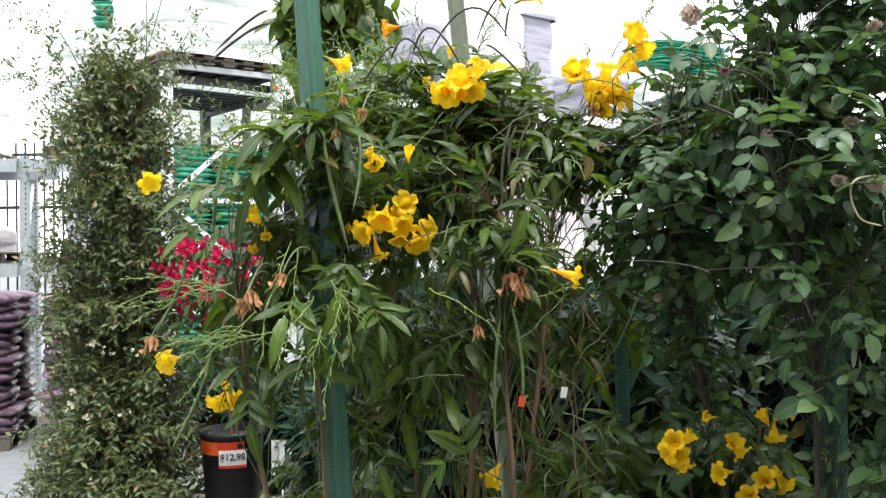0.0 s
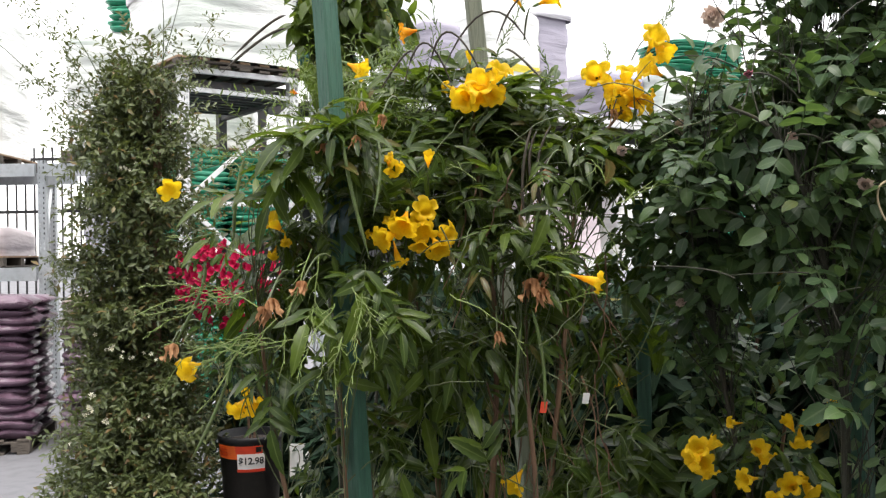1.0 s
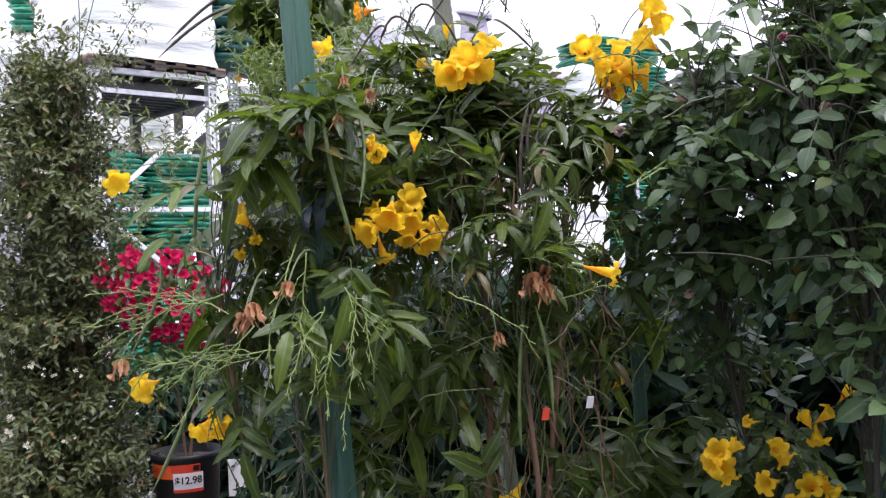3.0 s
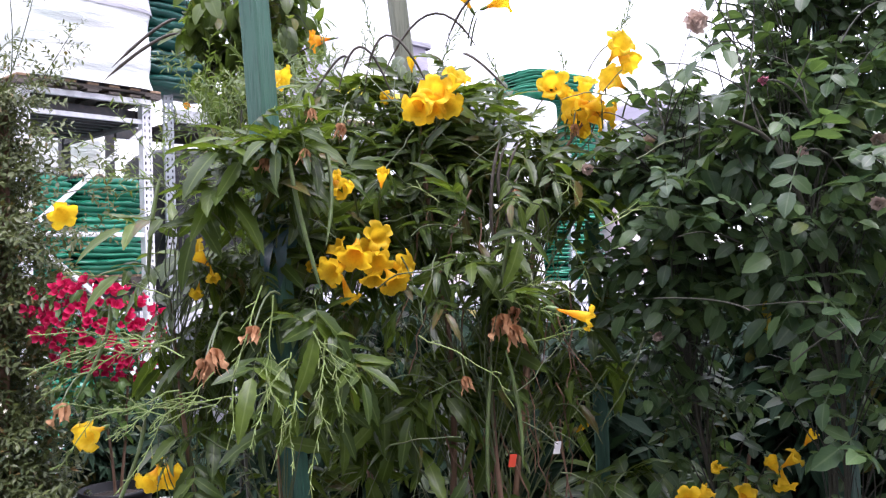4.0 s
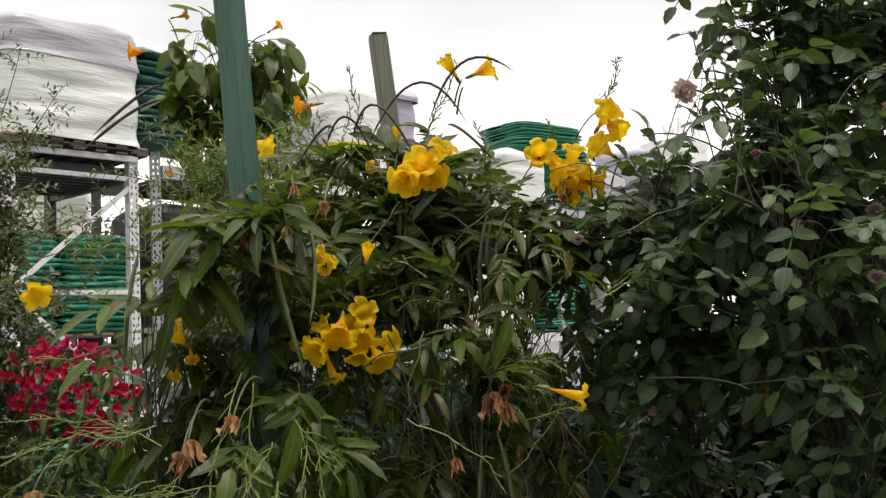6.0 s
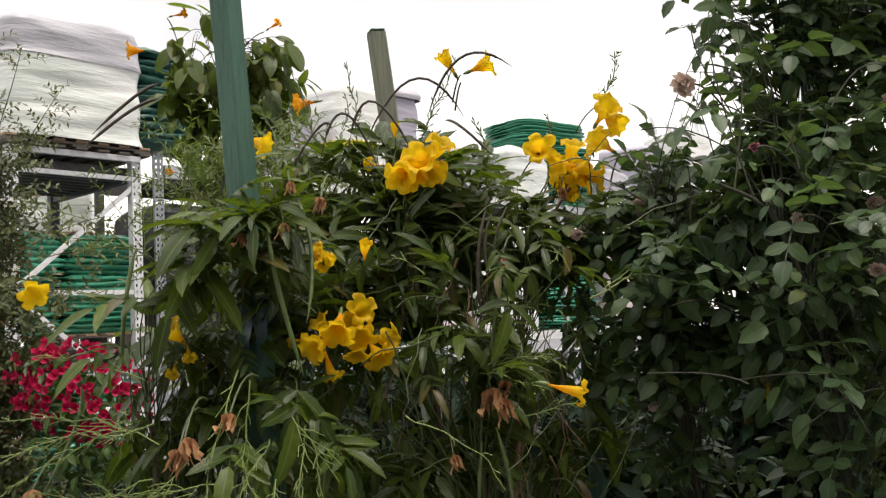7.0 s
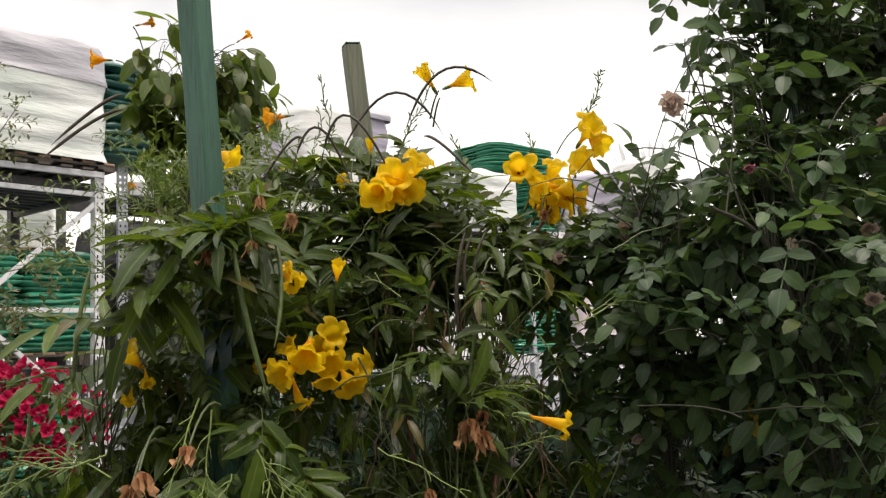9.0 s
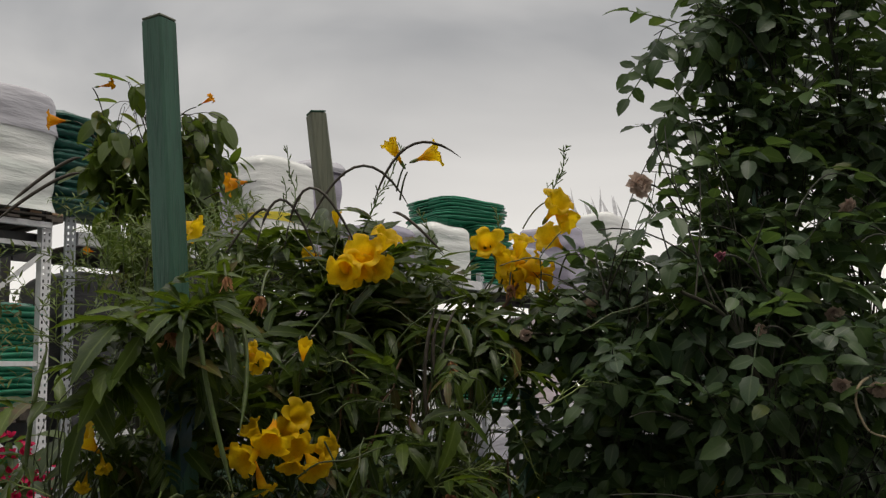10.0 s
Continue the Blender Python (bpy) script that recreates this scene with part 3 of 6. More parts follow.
def upright(parent, m, height, material, holes=True, z0=0.0):
    """A rack post: a folded channel, its front face punched with two rows of slots."""
    bm = bmesh.new()
    w, d = 0.078, 0.07
    box(bm, (-w / 2, 0.003, z0), (-w / 2 + 0.004, d, height), m)
    box(bm, (w / 2 - 0.004, 0.003, z0), (w / 2, d, height), m)
    if holes:
        for a, b in ((-0.039, -0.026), (-0.013, 0.013), (0.026, 0.039)):
            box(bm, (a, 0, z0), (b, 0.003, height), m)
        z = z0
        while z < height - 0.03:
            for a, b in ((-0.026, -0.013), (0.013, 0.026)):
                box(bm, (a, 0, z), (b, 0.003, z + 0.028), m)
            z += 0.0508
    else:
        box(bm, (-w / 2, 0, z0), (w / 2, 0.003, height), m)
    post = part("upright", bm, material, parent)
    bm = bmesh.new()
    box(bm, (-0.06, -0.02, z0), (0.06, 0.09, z0 + 0.008), m)
    part("foot_plate", bm, material, parent)
    return post


def bar(parent, name, a, b, half, material):
    """A square-section bar between two points."""
    a, b = Vector(a), Vector(b)
    d = b - a
    y = d.normalized()
    x = y.cross(Vector((0, 0, 1)))
    x = x.normalized() if x.length > 1e-4 else Vector((1, 0, 0))
    z = x.cross(y)
    m = Matrix.Translation(a) @ Matrix((x, y, z)).transposed().to_4x4()
    bm = bmesh.new()
    hx, hz = half
    box(bm, (-hx, 0, -hz), (hx, d.length, hz), m, 0.003)
    return part(name, bm, material, parent)


def rack_frame(parent, p0, p1, height, material, levels):
    """A braced frame: two posts with cross bars and diagonals between them."""
    p0, p1 = Vector((*p0, 0)), Vector((*p1, 0))
    ang = math.degrees(math.atan2(p1.y - p0.y, p1.x - p0.x))
    for p in (p0, p1):
        upright(parent, turned(p.x, p.y, ang), height, material)
    for z in levels:
        bar(parent, "cross_bar", p0 + Vector((0, 0.03, z)), p1 + Vector((0, 0.03, z)), (0.012, 0.018), material)
    for k in range(len(levels) - 1):
        a, b = (p0, p1) if k % 2 == 0 else (p1, p0)
        bar(parent, "brace", a + Vector((0, 0.03, levels[k] + 0.03)), b + Vector((0, 0.03, levels[k + 1] - 0.03)), (0.012, 0.018), material)


def wood_pallet(x, y, z, ang, w=1.15, d=1.0, top=None, h=0.1, bearers=None):
    """A wooden pallet of deck boards on three bearers."""
    m = pose(x, y, z, 0, 0, ang)
    ob = thing("wooden_pallet", (x, y, z), "worn pale wooden pallet of slatted boards", "pallet", "pallets on the racks")
    for yy in (-d / 2 + 0.05, 0, d / 2 - 0.05):
        bm = bmesh.new()
        box(bm, (-w / 2, yy - 0.045, h - 0.016), (w / 2, yy + 0.045, h), m, 0.003)
        for xx in (-w / 2 + 0.07, 0, w / 2 - 0.07):
            box(bm, (xx - 0.07, yy - 0.045, 0.018), (xx + 0.07, yy + 0.045, h - 0.014), m, 0.003)
        part("bearer", bm, bearers or M_WOOD_SHADED, ob, "rough sawn bearer on blocks")
    for z0 in (0.0, h):
        for k in range(7):
            xx = -w / 2 + 0.05 + k * (w - 0.1) / 6
            bm = bmesh.new()
            box(bm, (xx - 0.045, -d / 2, z0), (xx + 0.045, d / 2, z0 + 0.018), m, 0.003)
            part("deck_board", bm, (top or M_WOOD) if z0 > 0 else M_WOOD_SHADED, ob)
    return ob


def wrapped_load(x, y, z, ang, w, d, h, material, label, top=None, bulge=0.03, seed=1, spikes=0, top_share=0.22, brim=0.008, band=None):
    """Goods under stretch film: a soft-edged block with pulled folds, a cap sheet, and torn film ends."""
    ob = thing("wrapped_load", (x, y, z), label, "wrapped pallet", "wrapped loads on the racks")
    m = pose(x, y, z, 0, 0, ang)
    r = random.Random(seed)

    def shell(z0, z1, grow):
        bm = bmesh.new()
        nx, nz = 22, 26
        rings = []
        for i in range(nz + 1):
            t = i / nz
            zz = z0 + (z1 - z0) * t
            ring = []
            edge = min(1, (h - zz) / 0.07) if zz > h - 0.07 else 1
            inset = (1 - max(edge, 0) ** 0.5) * 0.06
            for k in range(nx * 4):
                s, q = divmod(k, nx)
                u = q / nx * 2 - 1
                cx, cy = ((u, -1), (1, u), (-u, 1), (-1, -u))[s]
                f = (abs(cx) ** 7 + abs(cy) ** 7) ** (-1 / 7)
                px, py = cx * f * (w / 2 - inset + grow), cy * f * (d / 2 - inset + grow)
                wob = noise.noise(Vector((px * 1.3 + seed, py * 1.3, zz * 9))) * bulge + noise.noise(Vector((px * 6, py * 6 + seed, zz * 26))) * bulge * 0.12
                ll = math.hypot(px, py)
                sag = 0.05 * noise.noise(Vector((px * 2, py * 2, seed * 3.7))) * t
                ring.append(bm.verts.new(m @ Vector((px + px / ll * wob, py + py / ll * wob, zz + sag))))
            rings.append(ring)
        for a, b in zip(rings, rings[1:]):
            for k in range(len(a)):
                bm.faces.new((a[k], a[(k + 1) % len(a)], b[(k + 1) % len(a)], b[k]))
        c = bm.verts.new(m @ Vector((0, 0, z1 + 0.02)))
        for k in range(len(rings[-1])):
            bm.faces.new((rings[-1][k], rings[-1][(k + 1) % len(rings[-1])], c))
        return bm

    part("film", shell(0, h, 0), material, ob, smooth=True)
    if top:
        part("cap_sheet", shell(h * (1 - top_share), h + 0.004, brim), top, ob, "grey cap sheet", True)
    if band:
        part("printed_band", shell(h * band[0], h * band[1], 0.006), M_BAND, ob, "bright yellow printed band under the film", True)
    for k in range(spikes):
        a = m @ Vector((r.uniform(-w / 2, w / 2), r.uniform(-d / 2, d / 2), h - 0.05))
        lf = blade(r.uniform(0.25, 0.62), r.uniform(0.03, 0.09), 0.1, 0.5, 6, 0.3, 0.2, r.uniform(-1, 1))
        j = Joined()
        j.add(lf, aim(a, (r.uniform(-0.3, 0.3), 0.1, 1), (0, -1, 0)))
        j.link("loose_film", M_FILM_HAZE, ob, "torn upright end of film", kind="")
    return ob


def bag_mesh(name, w, d, h, material, seed, corners=3.2, crumple=1.0):
    """A filled plastic bag: a flattened pillow with thin crimped ends, creases and a sagging belly."""
    bm = bmesh.new()
    bmesh.ops.create_cube(bm, size=2)
    bmesh.ops.subdivide_edges(bm, edges=bm.edges[:], cuts=9, use_grid_fill=True)
    for v in bm.verts:
        x, y, z = v.co
        edge = max(abs(x), abs(y))
        f = max((abs(x) ** 6 + abs(y) ** 6) ** (1 / 6), 0.7)
        k = max(0.14, (1 - edge ** (corners * 1.4)) ** 0.5)
        sag = (noise.noise(Vector((x * 1.1 + seed * 3, y * 1.1, 5))) * 0.55 + noise.noise(Vector((x * 3, y * 3, seed))) * 0.3) * crumple
        crease = noise.noise(Vector((x * 7, y * 7 + seed, z * 2))) * 0.28 * crumple * edge
        frill = 1 + 0.05 * noise.noise(Vector((x * 4, y * 4, seed * 2))) * edge
        v.co = Vector((x / f * edge * frill * w / 2, y / f * edge * frill * d / 2, (z * k * (1 + crease) + sag + crease * 0.5) * h / 2))
    me = bpy.data.meshes.new(name)
    bm.to_mesh(me)
    bm.free()
    me.materials.append(material)
    me.shade_smooth()
    return me


def bag_stack(x, y, z, ang, layers, meshes, cols, rows, w, d, h, label, group, seed, jitter=0.02, name="soil_bag", tilt=1.5):
    """Bags laid in courses, each a thing of its own."""
    r = random.Random(seed)
    m = pose(x, y, z, 0, 0, ang)
    for k in range(layers):
        for i in range(cols):
            for j in range(rows):
                me = meshes[r.randrange(len(meshes))]
                lx = (i - (cols - 1) / 2) * w + r.uniform(-jitter, jitter)
                ly = (j - (rows - 1) / 2) * d + r.uniform(-jitter, jitter)
                ob = new(name, me)
                ob.matrix_basis = m @ pose(lx, ly, h * (k + 0.5), r.uniform(-tilt, tilt), r.uniform(-tilt, tilt), r.choice((0, 180)) + r.uniform(-3, 3)) @ Matrix.Diagonal((r.uniform(0.95, 1.04), r.uniform(0.95, 1.04), r.uniform(0.85, 1.2), 1))
                tagged(ob, label, "bag", group)


# frame with braces, its cross bars and diagonals pale
rack = thing("storage_rack", (-1.74, 7.16, 0), "tall pale steel pallet rack with punched posts and braces", "rack", "pallet racks")
rack_frame(rack, (-2.1, 6.86), (-1.37, 7.47), 3.06, M_WHITE_STEEL, (0.2, 1.05, 1.92, 2.80))
V = Vector((-0.64, 0.77, 0))
for q in ((-2.1, 6.86), (-1.37, 7.47)):
    b = Vector((*q, 0)) + V * 1.35
    upright(rack, turned(b.x, b.y, 39.7), 3.06, M_SHADED_STEEL, False)
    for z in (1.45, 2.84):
        bar(rack, "beam", Vector((*q, z)) + V * 0.05, b + Vector((0, 0, z)), (0.025, 0.055), M_SHADED_STEEL)
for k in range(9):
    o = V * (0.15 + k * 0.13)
    bar(rack, "deck_support", Vector((-2.1, 6.86, 2.86)) + o, Vector((-1.37, 7.47, 2.86)) + o, (0.02, 0.045), M_SHADED_STEEL)
bar(rack, "front_bar", (-2.13, 6.84, 2.945), (-1.34, 7.45, 2.945), (0.02, 0.022), M_WHITE_STEEL)
wood_pallet(-2.07, 7.57, 2.968, 39.7, 1.12, 1.2, None, 0.05, M_WOOD_SHADED)
wrapped_load(-2.06, 7.56, 3.038, 39.7, 1.1, 1.2, 0.90, M_FILM, "tall load under clear creased stretch film with a grey cap", M_FILM_GREY, 0.03, 3, 0, 0.34)
GREEN = [bag_mesh("green_bag", 0.64, 0.5, 0.062, M_GREEN_BAG, s, 5, 0.9) for s in (1, 2, 3, 21)]
DARKG = [bag_mesh("dark_green_bag", 0.70, 0.46, 0.095, M_DARK_BAG, s, 2.6, 1.0) for s in (4, 5, 6, 24)]
wood_pallet(-2.2, 7.72, 1.5, 39.7, 1.08, 1.15)
bag_stack(-2.2, 7.72, 1.62, 39.7, 17, GREEN, 2, 2, 0.6, 0.5, 0.0445, "thin glossy green plastic bag lying flat in a stack", "green bags in the rack", 5, 0.03, "green_bag")
bag_stack(-2.25, 7.75, 0.1, 39.7, 26, GREEN, 2, 2, 0.6, 0.5, 0.0445, "thin glossy green plastic bag lying flat in a stack", "green bags in the rack", 6, 0.03, "green_bag")

# long rack that runs away beside it
long_rack = thing("storage_rack", (-1.28, 8.0, 0), "long steel pallet rack with punched galvanised posts", "rack", "pallet racks")
A0 = Vector((-1.28, 8.0, 0))
W = Vector((0.788, 0.616, 0))
N = Vector((-0.616, 0.788, 0))
for k in range(5):
    for off, mat in ((0.0, M_STEEL), (1.05, M_SHADED_STEEL)):
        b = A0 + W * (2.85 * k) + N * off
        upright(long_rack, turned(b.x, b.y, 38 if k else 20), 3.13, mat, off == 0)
for z in (1.35, 2.95):
    for off in (0.0, 1.05):
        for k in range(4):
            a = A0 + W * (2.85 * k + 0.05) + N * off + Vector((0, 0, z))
            bar(long_rack, "beam", a, a + W * 2.75, (0.025, 0.055), M_WHITE_STEEL if off == 0 else M_SHADED_STEEL)
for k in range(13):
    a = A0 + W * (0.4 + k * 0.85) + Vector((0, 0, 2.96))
    bar(long_rack, "deck_support", a, a + N * 1.05, (0.02, 0.02), M_SHADED_STEEL)
for k in range(8):
    a = A0 + W * 0.3 + N * (0.1 + k * 0.125) + Vector((0, 0, 2.988))
    bar(long_rack, "deck_board", a, a + W * 10.8, (0.055, 0.008), M_WOOD_SHADED)
NB = A0 + N * 0.15
bag_stack(NB.x + 0.1, NB.y - 0.05, 3.13, 38, 12, DARKG, 1, 1, 0.5, 0.45, 0.066, "dark green plastic bag in a tall neat stack", "dark green bags", 7, 0.022, "dark_green_bag", 4)


def along(s, n=0.5):
    p = A0 + W * s + N * n
    return p.x, p.y


x, y = along(1.5)
wrapped_load(x, y, 3.0, 38, 0.5, 0.9, 0.84, M_FILM_LILAC, "narrow lilac-grey load under creased film", None, 0.02, 11)
x, y = along(2.42)
wood_pallet(x, y, 2.998, 38, 0.86, 0.95, None, 0.1)
wrapped_load(x, y, 3.118, 38, 0.84, 0.9, 0.95, M_FILM, "white load under creased stretch film with a yellow band", None, 0.014, 18, 0, 0.2, 0.008, (0.29, 0.37))
x, y = along(3.14)
wrapped_load(x, y, 3.0, 38, 0.52, 0.56, 1.2, M_FILM_LILAC, "lilac-grey load under film with an overhanging grey cap", M_FILM_GREY, 0.03, 12, 0, 0.1, 0.045)
x, y = along(4.2)
wrapped_load(x, y, 3.0, 38, 0.7, 0.8, 0.58, M_FILM_LILAC, "low load wrapped in lilac-grey film", None, 0.03, 13)
GREEN_BIG = [bag_mesh("green_bag", 1.16, 0.95, 0.058, M_GREEN_BAG, s, 4, 0.9) for s in (7, 8, 9)]
GREEN_MID = [bag_mesh("green_bag", 0.66, 0.9, 0.062, M_GREEN_BAG, s, 4, 0.8) for s in (27, 28, 29)]
x, y = along(5.85)
bag_stack(x + 0.27, y, 3.0, 26, 20, GREEN_MID, 1, 1, 0.62, 0.9, 0.039, "glossy green plastic bag in a narrow stack", "broad green bags", 9, 0.02, "green_bag")
bag_stack(x, y, 3.79, 26, 10, GREEN_BIG, 1, 1, 1.1, 0.9, 0.034, "broad glossy green plastic bag overhanging the stack", "broad green bags", 29, 0.03, "green_bag")
x, y = along(4.92, 0.1)
wrapped_load(x, y, 3.0, 38, 0.8, 0.5, 0.64, M_FILM, "low white load under creased film", None, 0.014, 17)
x, y = along(9.8)
wrapped_load(x, y, 3.0, 38, 0.85, 0.9, 1.45, M_FILM, "tall white load with torn film ends standing up", None, 0.02, 14, 16)
x, y = along(8.3)
wrapped_load(x, y, 3.0, 38, 0.6, 0.9, 1.08, M_FILM_LILAC, "upright load wrapped in lilac-grey film", None, 0.04, 19)
x, y = along(7.05)
wrapped_load(x, y, 3.0, 38, 0.9, 1.0, 0.6, M_FILM_GREY, "low load wrapped in grey film", None, 0.04, 15)
for s, h, mt, lab in ((1.5, 1.36, M_FILM_BLACK, "dark load under streaked black film on the lower rack level"), (3.1, 1.15, M_FILM_PINK, "pale pink bagged load under film on the lower rack level"), (4.6, 1.2, M_FILM, "white load under creased film on the lower rack level"), (7.4, 1.2, M_FILM_PINK, "pale pink bagged load under film on the lower rack level")):
    x, y = along(s)
    wrapped_load(x, y, 1.42, 38, 1.2, 1.0, h, mt, lab, None, 0.03, int(s * 10))
x, y = along(0.42)
wrapped_load(x, y, 1.42, 38, 0.8, 0.95, 1.28, M_FILM_BLACK, "dark load under streaked black film on the lower rack level", None, 0.03, 51)
x, y = along(6.0)
bag_stack(x, y, 1.42, 38, 28, GREEN_BIG, 1, 1, 1.1, 0.9, 0.038, "broad glossy green plastic bag in a slumped stack", "broad green bags", 10, 0.03, "green_bag")
for s in (1.2, 2.9, 4.6, 6.3, 8.0):
    x, y = along(s)
    wrapped_load(x, y, 0.0, 38, 1.3, 1.0, 1.1, M_FILM_GREY if s != 2.9 else M_FILM, "load under film on the floor beneath the rack", None, 0.03, int(s * 10) + 3)

# rack beyond the bag stacks
far_rack = thing("storage_rack", (-4.2, 9.0, 0), "blue-grey galvanised pallet rack with punched posts", "rack", "pallet racks")
F0 = Vector((-4.2, 9.0, 0))
for k in (-1, 0, 1):
    b = F0 + Vector((2.4 * k, 0.15 * k, 0))
    for off, mat in ((0, M_STEEL), (1.0, M_STEEL)):
        upright(far_rack, turned(b.x - 0.35 * (off > 0), b.y + off, 4), 2.62 if k else 2.5, mat, True)
for z in (1.36, 2.40):
    for k in (-1, 0):
        for off in (0.0, 1.0):
            a = F0 + Vector((2.4 * k + 0.05, 0.15 * k + off - 0.01, z))
            bar(far_rack, "beam", a, a + Vector((2.3, 0.14, 0)), (0.025, 0.065), M_STEEL)
bar(far_rack, "brace", F0 + Vector((0, 0.03, 1.5)), F0 + Vector((-0.35, 1.0, 2.3)), (0.015, 0.02), M_STEEL)
GREEN_SLIM = [bag_mesh("green_bag", 0.38, 0.6, 0.075, M_GREEN_BAG, s, 4, 0.8) for s in (31, 32)]
bag_stack(F0.x + 0.84, F0.y + 0.3, 3.79, 4, 14, GREEN_SLIM, 1, 1, 0.4, 0.6, 0.055, "glossy green plastic bag in a narrow stack", "broad green bags", 33, 0.03, "green_bag", 3)
for dx, h, mt in ((-2.6, 1.6, M_FILM), (-1.05, 1.5, M_FILM), (0.75, 1.2, M_FILM), (1.55, 1.3, M_FILM)):
    wood_pallet(F0.x + dx, F0.y + 0.5, 2.47, 4)
    wrapped_load(F0.x + dx, F0.y + 0.5, 2.59, 4, 1.1, 1.0, h, mt, "tall white load under creased stretch film", None, 0.03, int(dx * 10) + 60)
for dx in (-1.4, -0.75):
    wood_pallet(F0.x + dx, F0.y + 0.5, 1.43, 4, 0.6)
    wrapped_load(F0.x + dx, F0.y + 0.5, 1.55, 4, 0.6, 0.9, 0.28, M_FILM_PINK, "small pale load under film on the lower level", None, 0.02, int(dx * 10) + 40)
wrapped_load(F0.x + 0.75, F0.y + 0.45, 1.43, 4, 0.8, 0.9, 0.62, M_FILM_GREY, "blue-grey load under film", None, 0.03, 31)

# picket fence behind
fence = thing("steel_fence", (-4.5, 11.2, 0), "black steel picket fence behind the racks", "fence")
for k in range(44):
    bm = bmesh.new()
    xx = -7.6 + k * 0.115
    box(bm, (xx - 0.0095, 11.19, 0.0), (xx + 0.0095, 11.21, 2.9), None, 0.002)
    part("picket", bm, M_FENCE, fence)
for z in (0.2, 1.45, 2.1, 2.75):
    bm = bmesh.new()
    box(bm, (-7.7, 11.175, z - 0.02), (-2.5, 11.187, z + 0.02), None, 0.003)
    part("rail", bm, M_FENCE, fence)

# plum bags on pallets on the floor
BAGS = [bag_mesh("soil_bag", 0.62, 0.47, 0.100, M_BAG, s) for s in (11, 12, 13, 14)]
TANS = [bag_mesh("soil_bag", 0.62, 0.47, 0.100, M_BAG_TAN, s) for s in (15, 16)]
wood_pallet(-4.06, 7.28, 0, 12, 1.2, 0.95, M_WOOD_SHADED)
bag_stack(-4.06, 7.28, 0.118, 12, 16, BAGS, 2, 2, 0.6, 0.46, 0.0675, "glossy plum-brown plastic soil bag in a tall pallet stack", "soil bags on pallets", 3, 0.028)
wood_pallet(-2.98, 7.45, 0, 20, 0.66, 0.95, M_WOOD_SHADED)
bag_stack(-2.98, 7.45, 0.118, 20, 13, BAGS, 1, 2, 0.6, 0.46, 0.0675, "glossy plum-brown plastic soil bag in a tall pallet stack", "soil bags on pallets", 4, 0.025, tilt=3)
bag_stack(-2.98, 7.45, 0.996, 20, 3, TANS, 1, 2, 0.6, 0.46, 0.0675, "pale tan plastic soil bag on top of a stack", "soil bags on pallets", 8, 0.02)


# ---- stakes ----
def stake(base, top, side, spin, material, label, point=0.012):
    """A square wooden stake with a slightly tapered head."""
    b, t = Vector(base), Vector(top)
    ob = thing("wooden_stake", base, label, "stake", "stakes in the pots")
    bm = bmesh.new()
    h = side / 2
    rings = []
    length = (t - b).length
    q = (t - b).to_track_quat("Z", "Y").to_matrix().to_4x4()
    m = Matrix.Translation(b) @ q @ Matrix.Rotation(spin, 4, "Z")
    n = 40
    for i in range(n + 1):
        z = length * i / n
        ring = []
        for k, (sx, sy) in enumerate(((-1, -0.8), (-0.8, -1), (0.8, -1), (1, -0.8), (1, 0.8), (0.8, 1), (-0.8, 1), (-1, 0.8))):
            wob = noise.noise(Vector((sx, sy, z * 6 + side * 90))) * 0.0009
            ring.append(bm.verts.new(m @ Vector((sx * (h + wob), sy * (h + wob), z))))
        rings.append(ring)
    for a, c in zip(rings, rings[1:]):
        for k in range(8):
            bm.faces.new((a[k], a[(k + 1) % 8], c[(k + 1) % 8], c[k]))
    bm.faces.new(rings[-1])
    bm.faces.new(list(reversed(rings[0])))
    for k, v in enumerate(rings[-1]):
        v.co += (t - b).normalized() * (noise.noise(Vector((k, 2, 1))) * point * 0.4)
    part("shaft", bm, material, ob)
    bm = bmesh.new()
    box(bm, (-h * 0.93, -h * 0.93, length + 0.0022), (h * 0.93, h * 0.93, length + 0.0052), m, 0.0012)
    part("sawn_head", bm, M_STAKE_GREY if material is not M_STAKE_GREY else M_STAKE, ob, "sawn end of the stake")
    return ob


stake((-0.125, 1.36, 0.25), (-0.2225, 1.34, 2.063), 0.0315, radians(38), M_STAKE, "square green-stained wooden plant stake, freshly painted")
stake((0.20, 1.80, 0.25), (0.0215, 1.80, 2.097), 0.030, radians(12), M_STAKE_GREY, "square weathered grey-green wooden plant stake, sawn flat")
stake((0.34, 1.62, 0.25), (0.325, 1.60, 1.60), 0.024, radians(20), M_STAKE, "thin green-stained wooden stake in the rose")
stake((0.62, 1.36, 0.25), (0.62, 1.36, 2.3), 0.030, radians(30), M_STAKE, "square green-stained wooden stake inside the rose")


def tie(at, radius, width, label):
    """A loop of plastic tape with a loose knot."""
    ob = thing("plant_tie", at, label, "plant tie")
    bm = lathe_bm([(radius, -width / 2), (radius * 1.1, -width / 4), (radius * 1.12, width / 4), (radius, width / 2)], 18)
    for v in bm.verts:
        v.co.x *= 1 + 0.3 * noise.noise(v.co * 60)
        v.co += Vector(at)
    part("loop", bm, M_TIE, ob, smooth=True)
    for a in (0.3, -0.6):
        j = Joined()
        j.add(blade(0.07, 0.02, 0.5, 0.2, 5, 0.2), aim(Vector(at) + Vector((0.0, -radius, 0)), (a, -0.4, -0.9)))
        j.link("loose_end", M_TIE, ob, kind="")


tie((-0.192, 1.35, 1.58), 0.027, 0.03, "dark teal plastic tie tape round the green stake")


